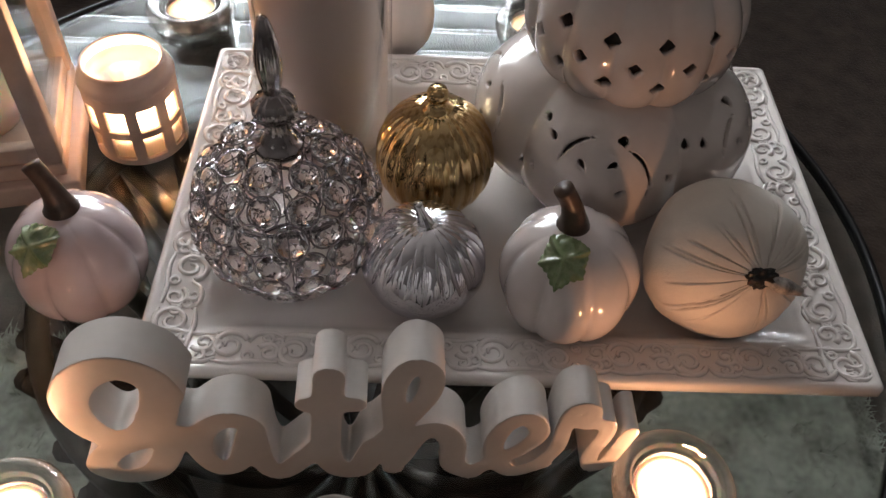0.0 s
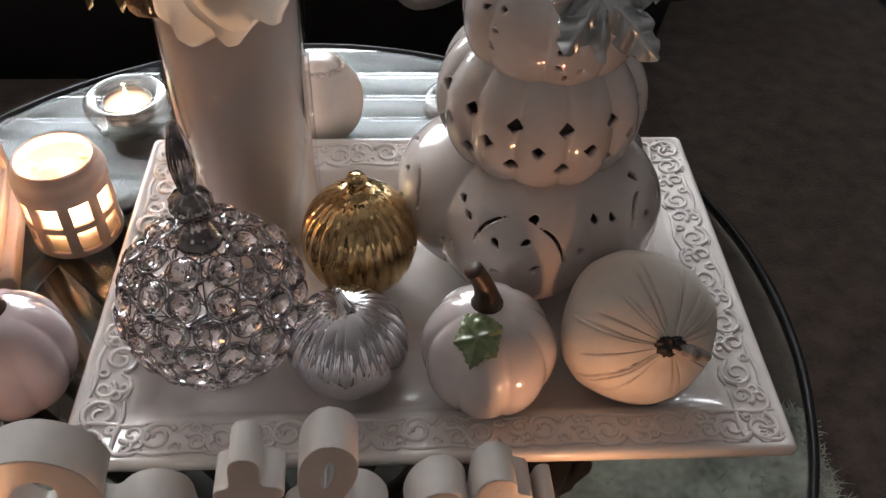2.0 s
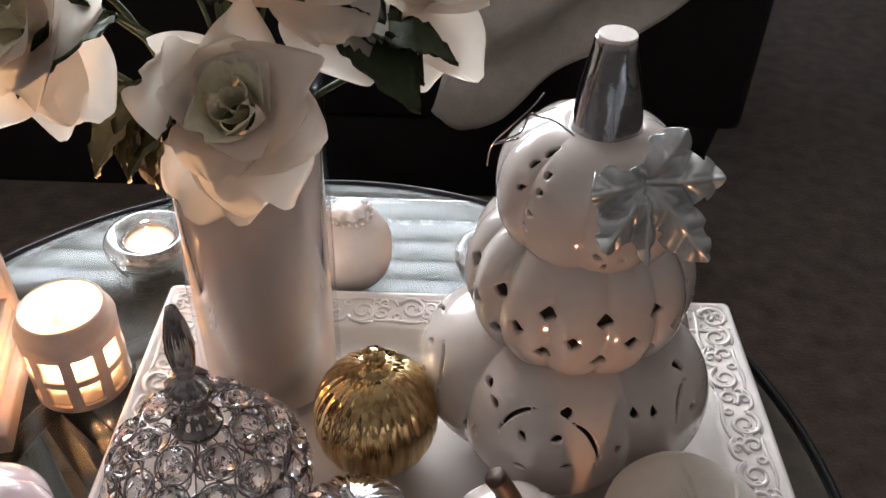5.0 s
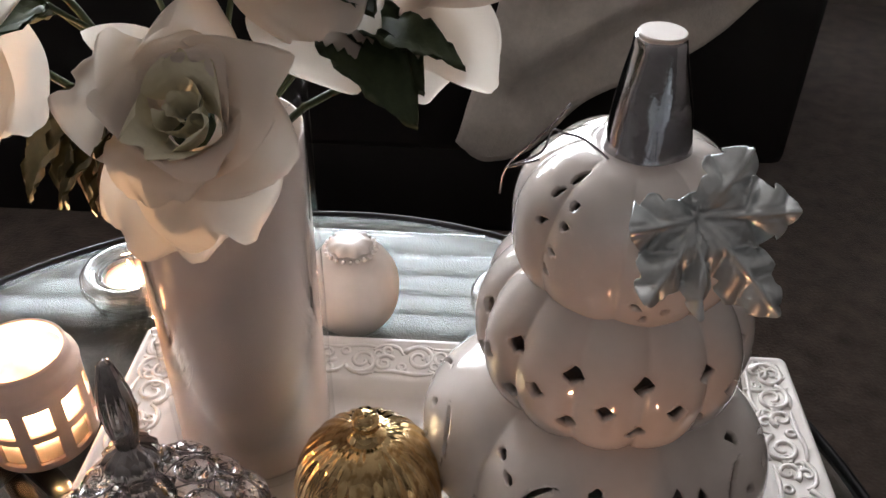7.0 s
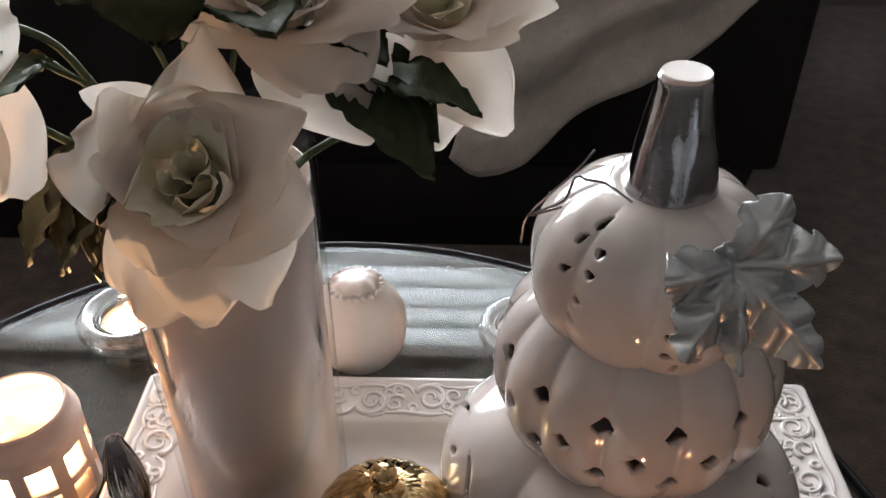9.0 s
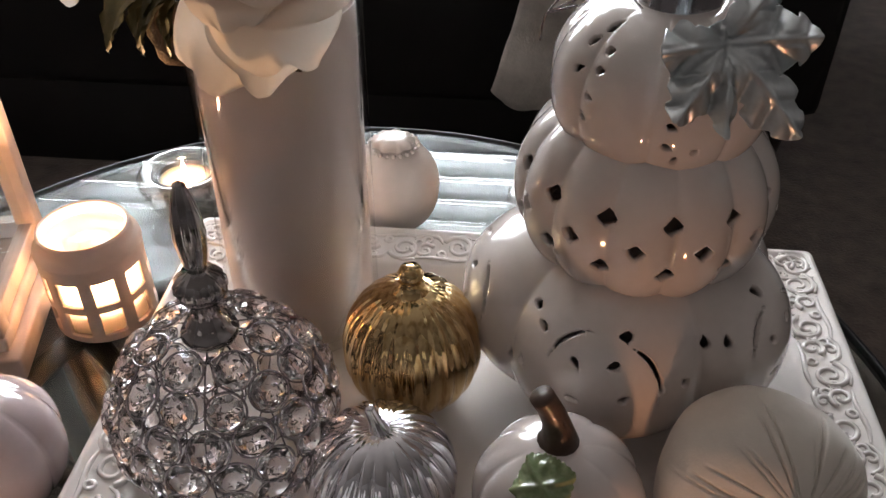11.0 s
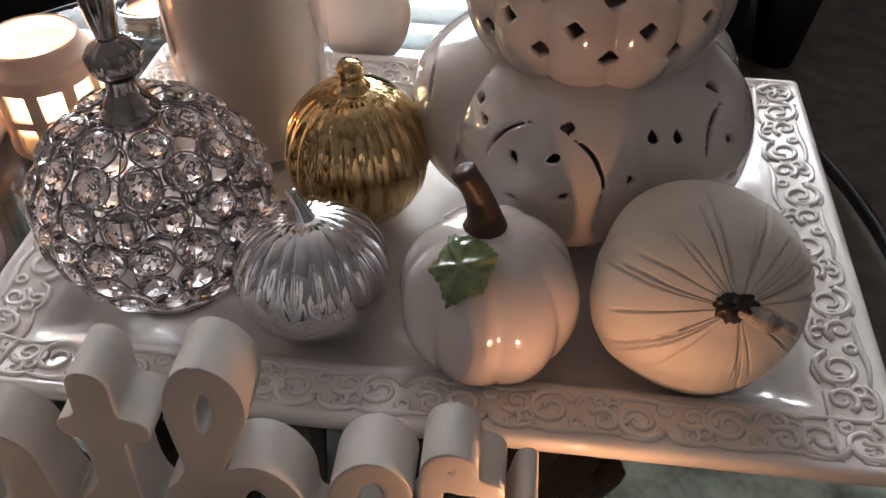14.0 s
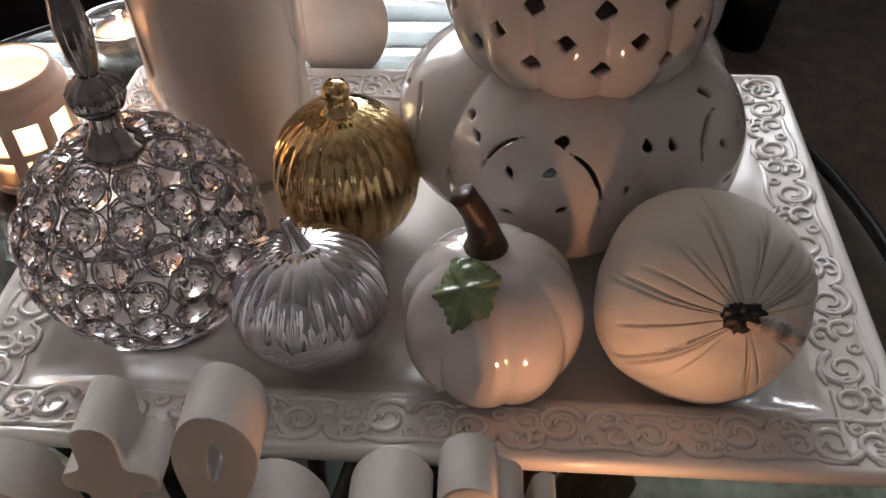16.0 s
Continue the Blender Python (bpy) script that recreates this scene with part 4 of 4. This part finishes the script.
def tealight(x, y, R, H, watts, label, base=0.0):
    """A thick clear glass holder and, in it, a tealight in its metal cup."""
    h = thing("tealight_holder", label, "candle holder", (x, y, base), group="glass tealight holders")
    prof = [(0.0, 0.0), (R * 0.78, 0.0), (R * 0.82, 0.0015), (R * 0.80, H * 0.20), (R * 0.92, H * 0.42), (R, H * 0.66), (R * 0.985, H * 0.86), (R * 0.92, H * 0.97), (R * 0.84, H), (0.0235, H * 0.98),
            (0.0215, H * 0.90), (0.0206, H * 0.75), (0.0204, H * 0.32), (0.0195, H * 0.26), (0.0, H * 0.26)]
    part("bowl", lathe(prof, 72), BOWL, h, "thick clear glass bowl")
    c = thing("tealight", "lit white tealight candle in a thin metal cup", "candle", (x, y, base + H * 0.26 + 0.0005), group="lit tealights")
    part("cup", lathe([(0, 0), (0.0190, 0), (0.0192, 0.001), (0.0192, 0.0135), (0.0196, 0.0140), (0.0190, 0.0140), (0.0187, 0.0008), (0, 0.0008)], 48), TIN, c)
    part("wax", lathe([(0, 0.001), (0.0184, 0.001), (0.0184, 0.0112), (0.016, 0.0106), (0.006, 0.0108), (0, 0.0112)], 48), WAX, c, "melted white wax")
    flame(c, 0.0125)
    candle_lamp((x, y, base + H * 0.26 + 0.0182), watts)


tealight(0.079, -0.190, 0.0300, 0.032, 1.0, "round clear glass tealight holder in front of the platter")
tealight(-0.236, -0.214, 0.0300, 0.032, 0.75, "round clear glass tealight holder beside the word sign")
tealight(-0.234, 0.204, 0.0345, 0.027, 0.16, "thick flared clear glass tealight holder on the glass table")
tealight(0.036, 0.199, 0.0320, 0.027, 0.10, "thick flared clear glass tealight holder behind the pumpkins")

cup = thing("votive_cup", "small plain white ceramic votive cup before the word sign", "candle cup", (-0.085, -0.222, 0))
part("wall", lathe([(0, 0), (0.019, 0), (0.020, 0.001), (0.0215, 0.029), (0.0210, 0.030), (0.0198, 0.030), (0.0185, 0.003), (0, 0.003)], 64), PAINTED, cup)
part("wax", lathe([(0, 0.0032), (0.0180, 0.0032), (0.0192, 0.020), (0, 0.0195)], 48), WAX, cup, "unlit white wax fill")
votive = thing("candle_lantern", "white ceramic candle lantern with square window cut-outs, glowing", "candle lantern", (-0.245, 0.076, 0))
VT = 0.0308


def windows(a, z, r):
    st = math.tau / 9
    best = 1.0
    for hz in (0.0145, 0.0370):
        d = turn_gap(a, radians(-96))
        x = (d - round(d / st) * st) * r
        best = min(best, max(abs(x) - 0.0070, abs(z - hz) - 0.0088))
    return best


prof = [(VT - 0.0012, 0.0), (VT, 0.0015)] + [(VT, 0.0015 + 0.052 * k / 30) for k in range(1, 31)] + [(VT + 0.0006, 0.0555), (VT - 0.0005, 0.0590), (VT - 0.0030, 0.0620), (VT - 0.0040, 0.0650), (VT - 0.0040, 0.0675), (VT - 0.0050, 0.0685)]
bm = pierced(prof, lambda a, f: 1.0, windows, 260, 110, 0.002, None, None)
sh = part("shell", bm, VOTIVE, votive)
sh.modifiers.new("wall", "SOLIDIFY").thickness = 0.0028
part("floor_disc", lathe([(0, 0.0004), (VT - 0.004, 0.0004), (VT - 0.004, 0.003), (0, 0.003)], 48), PAINTED, votive)
part("inner_glass", lathe([(VT - 0.0042, 0.0035), (VT - 0.0034, 0.0035), (VT - 0.0034, 0.0600), (VT - 0.0042, 0.0600)], 64, closed=True), FROSTED, votive, "frosted inner glass")
pc = thing("pillar_candle", "short cream pillar candle burning inside the lantern", "candle", (-0.245, 0.076, 0.0032))
part("wax", lathe([(0, 0), (0.0185, 0), (0.0190, 0.001), (0.0190, 0.0230), (0.0180, 0.0245), (0.014, 0.0230), (0, 0.0220)], 40), WAX, pc)
flame(pc, 0.027)
candle_lamp((-0.245, 0.076, 0.046), 2.3, 0.006, (1.0, 0.58, 0.30))

# wooden lantern with panes
lan = thing("wooden_lantern", "whitewashed wooden lantern with glass panes and a lit candle", "lantern", (-0.343, 0.060, 0), 13.3)
LS, LH = 0.056, 0.24
part("base", box((2 * LS + 0.012, 2 * LS + 0.012, 0.016), (0, 0, 0.008), 0.002), LANTERN, lan)
part("base", box((2 * LS - 0.002, 2 * LS - 0.002, 0.010), (0, 0, 0.021), 0.002), LANTERN, lan)
for sx in (-1, 1):
    for sy in (-1, 1):
        part("post", box((0.013, 0.013, LH - 0.026), (sx * (LS - 0.008), sy * (LS - 0.008), 0.026 + (LH - 0.026) / 2), 0.0012), LANTERN, lan)
for k in range(4):
    m = pose(0, 0, 0, 0, 0, 90 * k)
    part("lower_rail", box((2 * LS - 0.029, 0.009, 0.012), (0, -LS + 0.008, 0.033), 0.001), LANTERN, lan, m=m)
    part("upper_rail", box((2 * LS - 0.029, 0.009, 0.012), (0, -LS + 0.008, LH - 0.008), 0.001), LANTERN, lan, m=m)
    part("pane", box((2 * LS - 0.030, 0.002, LH - 0.058), (0, -LS + 0.0085, 0.040 + (LH - 0.058) / 2)), PANE, lan, smooth=False, m=m)
part("top", box((2 * LS + 0.016, 2 * LS + 0.016, 0.012), (0, 0, LH + 0.006), 0.002), LANTERN, lan)
bm = bmesh.new()
lo = [bm.verts.new((x * (LS - 0.004), y * (LS - 0.004), LH + 0.012)) for x, y in ((-1, -1), (1, -1), (1, 1), (-1, 1))]
hi = [bm.verts.new((x * 0.018, y * 0.018, LH + 0.045)) for x, y in ((-1, -1), (1, -1), (1, 1), (-1, 1))]
for k in range(4):
    bm.faces.new((lo[k], lo[(k + 1) % 4], hi[(k + 1) % 4], hi[k]))
bm.faces.new(hi)
bm.faces.new(lo[::-1])
part("roof", bm, LANTERN, lan, smooth=False)
lc = thing("pillar_candle", "cream pillar candle burning in the wooden lantern", "candle", (-0.343, 0.060, 0.0262))
part("wax", lathe([(0, 0), (0.0255, 0), (0.026, 0.001), (0.026, 0.058), (0.0245, 0.060), (0.018, 0.058), (0, 0.057)], 48), WAX, lc)
flame(lc, 0.062)
candle_lamp((-0.343, 0.060, 0.102), 0.13, 0.006, (1.0, 0.52, 0.22))

# white ball pumpkin behind the vase
ball = thing("round_pumpkin", "satin white ceramic pumpkin with a beaded crown", "pumpkin ornament", (-0.0745, 0.185, 0))
part("body", lathe(round_profile(0.0315, 0.0, 0.070, 2.1, 0.03, 36), 96, lobes(10, 0.015, 1.0)), BALL, ball)
part("crown", lathe([(0.014, 0.0690), (0.013, 0.0715), (0.008, 0.0735), (0.004, 0.0740), (0.0, 0.0730)], 48, lambda a, f: 1 + 0.08 * math.sin(9 * a)), BALL, ball)
nub = None
for k in range(22):
    a = math.tau * k / 22
    m = pose(0.0165 * math.cos(a), 0.0165 * math.sin(a), 0.0672, 0, 0, math.degrees(a))
    if nub is None:
        nub = part("bead", lathe([(0, -0.001), (0.0014, -0.0006), (0.0017, 0.0006), (0.001, 0.0016), (0, 0.0019)], 10), BALL, ball, m=m).data
    else:
        part("bead", nub, None, ball, m=m)


# ---- silk roses ----
def petal(r0, length, width, lean0, lean1, seed, tip=0.0, ruffle=0.004, curl=0.5, heart=False):
    """A silk petal standing on a circle of radius r0 about the bloom's axis: it leaves the axis at lean0 degrees and bends out to lean1 at its edge, which rolls back and ripples."""
    bm = bmesh.new()
    n, c = 16, 16
    rows = []
    for i in range(n + 1):
        t = math.sin(math.pi / 2 * i / n)
        row = []
        for j in range(c + 1):
            u = 2 * j / c - 1
            stop = 1 - 0.10 * (1 - tip) * abs(u) ** 2.5 - 0.30 * tip * abs(u) ** 1.3 + 0.05 * noise.noise((u * 2.2, seed * 1.7, 4))
            rad, z, steps = r0, 0.0, 10
            for q in range(steps):
                f = (q + 0.5) / steps * t * stop
                a = radians(lean0 + (lean1 - lean0) * f ** 1.5) + curl * max(0.0, f - 0.72) * 2.2
                rad += length * t * stop / steps * math.sin(a)
                z += length * t * stop / steps * math.cos(a)
            half = width * (0.30 + 0.70 * math.sin(math.pi / 2 * min(1.0, t / 0.6)) ** 1.1)
            if t > 0.6:
                half *= (1 - ((t - 0.6) / 0.4) ** 3 * (0.42 + 0.25 * tip))
            wave = ruffle * t ** 2.5 * (1.3 * noise.noise((u * 1.7, t * 1.4, seed * 3.7)) + 0.2 * noise.noise((u * 4.5, t * 3, seed * 1.3)))
            round_r = max(0.0045, 0.45 * rad + 0.55 * width)
            ang = u * half / round_r
            x, y = rad - round_r + round_r * math.cos(ang) + wave, round_r * math.sin(ang)
            row.append(bm.verts.new((x, y, z + 0.6 * wave)))
        rows.append(row)
    for a, b in zip(rows, rows[1:]):
        for j in range(c):
            bm.faces.new((a[j], a[j + 1], b[j + 1], b[j]))
    me = bpy.data.meshes.new("petal")
    bm.normal_update()
    bm.to_mesh(me)
    bm.free()
    for p in me.polygons:
        p.use_smooth = True
    me.materials.append(CORE if heart else PETAL)
    return me


HEART = [petal(r0, le, w, l0, l1, q + 40, 0.1, ru, 0.3, True) for q, (r0, le, w, l0, l1, ru) in enumerate(
    ((0.0012, 0.0205, 0.0100, 2, 8, 0.002), (0.0040, 0.0215, 0.0150, 4, 14, 0.004), (0.0065, 0.0230, 0.0190, 8, 24, 0.005), (0.0090, 0.0255, 0.0215, 12, 36, 0.006)))]
INNER = [petal(0.0110, 0.033, 0.0270, 12, 50, q + 50, 0.12 * q, 0.006, 0.8) for q in range(3)]
MIDDLE = [petal(0.0110, 0.040, 0.0310, 26, 80, q + 60, 0.18 * q, 0.008, 0.9) for q in range(3)]
OUTER = [petal(0.0095, 0.046, 0.0320, 50, 102, q + 70, 0.12 * q, 0.009, 0.7) for q in range(3)]
HANGING = [petal(0.0085, 0.047, 0.0290, 92, 128, q + 80, 0.25 * q, 0.007, 0.2) for q in range(2)]
UPRIGHT = [petal(0.0095, 0.046, 0.0240, 34, 56, q + 90, 0.8, 0.007, 0.3) for q in range(2)]
LAYERS = {"inner": INNER, "middle": MIDDLE, "outer": OUTER, "hanging": HANGING, "upright": UPRIGHT}
OPEN_BLOOM = (("inner", 35), ("inner", 150), ("inner", -85), ("middle", 95), ("middle", -25), ("middle", -145), ("outer", 40), ("outer", 160), ("outer", -80))


def rose(at, face, size, seed, label, petals=OPEN_BLOOM, flat=1.0):
    """A silk rose whose open bloom faces along face; petals: layer and azimuth, 90 at the top."""
    ob = thing("silk_rose", label, "flower", group="silk roses in the vase")
    f = Vector(face).normalized()
    ob.matrix_basis = Matrix.Translation(at) @ f.to_track_quat("Z", "Y").to_matrix().to_4x4() @ Matrix.Diagonal((size, size, size, 1))
    r = random.Random(seed)
    turn = r.uniform(0, 360)
    for k, me in enumerate(HEART):
        for half in (0, 180)[:1 + k % 2]:
            part("petal", me, None, ob, m=pose(0, 0, -0.012, 0, 0, turn + 67 * k + half + r.uniform(-14, 14)) @ Matrix.Diagonal((1.0, 1.0, r.uniform(0.9, 1.08), 1)))
    for k, (layer, az) in enumerate(petals):
        w = r.uniform(0.92, 1.08)
        me = LAYERS[layer][k % len(LAYERS[layer])]
        part("petal", me, None, ob, m=pose(0, 0, -0.013, 0, 0, az + r.uniform(-6, 6)) @ pose(0, 0, 0, r.uniform(-7, 7), r.uniform(-5, 5), 0) @ Matrix.Diagonal((w, w, w, 1)))
    part("calyx", lathe([(0, -0.028), (0.003, -0.027), (0.0055, -0.020), (0.0085, -0.013), (0.0, -0.011)], 16), FOLIAGE, ob)
    root = ob.matrix_basis.inverted()
    line = spline([Vector(at) - 0.02 * f, Vector(at) - 0.045 * f - Vector((0, 0, 0.015)), (VX + 0.25 * (at[0] - VX), VY + 0.25 * (at[1] - VY), 0.20), (VX, VY, 0.05)], 6)
    part("stalk", tube([root @ q for q in line], 0.0018 / size, 7), FOLIAGE, ob)
    return ob


rose((-0.098, 0.002, 0.258), (0.02, -0.70, 0.71), 0.93, 5, "open cream-white silk rose with long hanging petals",
     (("inner", 60), ("inner", 178), ("inner", -70), ("middle", 125), ("middle", -95), ("middle", 15), ("upright", 82), ("outer", 160), ("outer", -22), ("outer", -60), ("hanging", -116), ("hanging", -92)))
rose((-0.192, 0.022, 0.288), (-0.25, -0.80, 0.50), 0.95, 8, "drooping cream-white silk rose",
     (("inner", 90), ("inner", -30), ("inner", -150), ("middle", 60), ("middle", 180), ("middle", -60), ("outer", 120), ("outer", 20), ("hanging", -115), ("hanging", -80), ("hanging", -45)))
rose((-0.072, 0.052, 0.304), (0.05, -0.50, 0.86), 0.95, 11, "cream-white silk rose above the vase",
     (("inner", 30), ("inner", 150), ("inner", -90), ("middle", 90), ("middle", -160), ("middle", -40), ("outer", 10), ("outer", -65), ("outer", 170), ("hanging", -50)))
rose((-0.022, 0.080, 0.290), (0.30, -0.42, 0.85), 0.92, 17, "cream-white silk rose leaning outwards",
     (("inner", 30), ("inner", 150), ("inner", -90), ("middle", 80), ("middle", -155), ("middle", -35), ("outer", 20), ("outer", 150), ("hanging", -120), ("hanging", -75), ("upright", -30)))
rose((-0.118, 0.060, 0.330), (-0.1, -0.30, 0.95), 1.0, 23, "cream-white silk rose at the top of the bunch")
rose((-0.210, 0.075, 0.285), (-0.85, -0.35, 0.25), 0.95, 31, "cream-white silk rose leaning outwards")
rose((-0.130, 0.135, 0.295), (-0.1, 0.70, 0.55), 0.95, 37, "cream-white silk rose at the back of the bunch")


def leaf_mesh(name, w, length, seed, material):
    bm = bmesh.new()
    rows = []
    for i in range(17):
        t = i / 16
        half = w * math.sin(math.pi * min(1, 0.02 + 0.98 * t)) ** 0.75 * (1 - 0.35 * t) * (1 + 0.07 * (i % 2))
        row = []
        for j in range(9):
            s = j / 4 - 1
            row.append(bm.verts.new((half * s, length * t, -0.25 * length * t * t + 0.30 * half * abs(s) + 0.0012 * math.cos(9 * (t * 3 + abs(s))) + 0.002 * noise.noise((s, t * 3, seed)))))
        rows.append(row)
    for a, b in zip(rows, rows[1:]):
        for j in range(8):
            bm.faces.new((a[j], a[j + 1], b[j + 1], b[j]))
    bmesh.ops.solidify(bm, geom=bm.faces[:], thickness=0.0004)
    bm.normal_update()
    me = bpy.data.meshes.new(name)
    bm.to_mesh(me)
    bm.free()
    for p in me.polygons:
        p.use_smooth = True
    me.materials.append(material)
    return me


sprig = thing("leaf_sprig", "dark green silk rose leaves among the blooms", "foliage", (VX, VY, 0.21))
LEAVES = [leaf_mesh("leaf", 0.019, 0.052, 1, FOLIAGE), leaf_mesh("leaf", 0.016, 0.046, 2, FOLIAGE), leaf_mesh("leaf", 0.018, 0.050, 3, FOLIAGE2)]
for (x, y, z), d, k in (((0.058, -0.010, 0.068), (0.80, -0.45, -0.30), 0), ((0.050, -0.010, 0.075), (0.6, -0.7, 0.25), 1), ((-0.022, -0.055, 0.050), (-0.45, -0.35, -0.80), 2), ((-0.035, -0.045, 0.075), (-0.7, -0.6, -0.2), 0),
                        ((-0.005, -0.030, 0.085), (-0.1, -0.7, 0.6), 1), ((0.030, -0.030, 0.085), (0.35, -0.75, 0.45), 0), ((-0.060, 0.010, 0.050), (-0.9, -0.2, -0.2), 1), ((0.070, 0.020, 0.050), (0.9, 0.1, -0.2), 0),
                        ((-0.030, -0.040, 0.040), (-0.62, -0.5, -0.6), 2), ((0.058, -0.030, 0.064), (0.75, -0.50, -0.25), 0), ((0.070, -0.020, 0.060), (0.80, -0.35, 0.10), 1), ((-0.004, -0.070, 0.056), (-0.45, -0.25, -0.75), 2), ((0.000, -0.066, 0.050), (-0.62, -0.3, -0.45), 2), ((0.012, -0.060, 0.088), (0.1, -0.5, 0.75), 0), ((-0.040, -0.060, 0.085), (-0.5, -0.55, 0.6), 0)):
    v = Vector(d).normalized()
    q = v.to_track_quat("Y", "Z").to_matrix().to_4x4()
    part("leaf", LEAVES[k], None, sprig, m=Matrix.Translation((x, y, z)) @ q)
for (x, y, z) in ((0.060, -0.004, 0.045), (-0.022, -0.055, 0.050), (-0.060, 0.010, 0.050), (0.030, -0.030, 0.085), (-0.035, -0.045, 0.075), (0.062, 0.000, 0.062), (0.070, 0.020, 0.05), (-0.005, -0.030, 0.085)):
    part("twig", tube(spline([(x, y, z), (x * 0.6, y * 0.5, z * 0.6), (x * 0.2, y * 0.2, -0.02), (0, 0, -0.15)], 5), 0.0012, 6), FOLIAGE, sprig)

# scrap of burlap ribbon round the stems
bur = bmesh.new()
strip = []
for i in range(15):
    a = radians(-175 + 8 * i)
    strip.append([bur.verts.new(((0.056 + 0.003 * math.sin(5 * a + j)) * math.cos(a), (0.056 + 0.003 * math.sin(5 * a + j)) * math.sin(a), 0.006 * j + 0.0015 * math.sin(9 * a))) for j in range(6)])
for a, b in zip(strip, strip[1:]):
    for j in range(5):
        bur.faces.new((a[j], a[j + 1], b[j + 1], b[j]))
rb = part("burlap_ribbon", bur, BURLAP, m=pose(VX, VY, 0.200))
rb.modifiers.new("thick", "SOLIDIFY").thickness = 0.0008
tagged(rb, "strip of brown open-weave burlap ribbon at the vase rim", "ribbon")

# pale throw hanging over the black armchair
tb = bmesh.new()
rows = []
HEM = ((-0.03, -0.285), (0.0, -0.322), (0.05, -0.322), (0.112, -0.288), (0.155, -0.235), (0.20, -0.190), (0.27, -0.155), (0.34, -0.112), (0.42, -0.022), (0.56, 0.150))
for i in range(61):
    u = i / 60
    x0 = -0.03 + 0.59 * u
    low = sum(float(np.interp(x0 + d, [h[0] for h in HEM], [h[1] for h in HEM])) for d in (-0.02, 0, 0.02)) / 3
    row = []
    for j in range(37):
        v = j / 36
        z = low + (0.30 - low) * v
        up = z - low
        y = 0.958 - 0.013 * math.sin(up * 42 + 4 * u + 2 * noise.noise((u * 3, v * 3, 1))) * min(1.0, up * 12) - 0.010 * math.sin(u * 15 + 3 * v) + 0.010 * noise.noise((u * 6, v * 5, 2)) + 0.0025 * noise.noise((u * 40, v * 30, 5))
        row.append(tb.verts.new((x0 + 0.25 * up * (1 - u) + 0.006 * noise.noise((u * 8, v * 8, 9)), y, z)))
    rows.append(row)
for a, b in zip(rows, rows[1:]):
    for j in range(36):
        tb.faces.new((a[j], b[j], b[j + 1], a[j + 1]))
th = part("throw_blanket", tb, THROW)
th.modifiers.new("thick", "SOLIDIFY").thickness = 0.006
tagged(th, "pale woolly throw blanket hanging over the black armchair", "blanket")
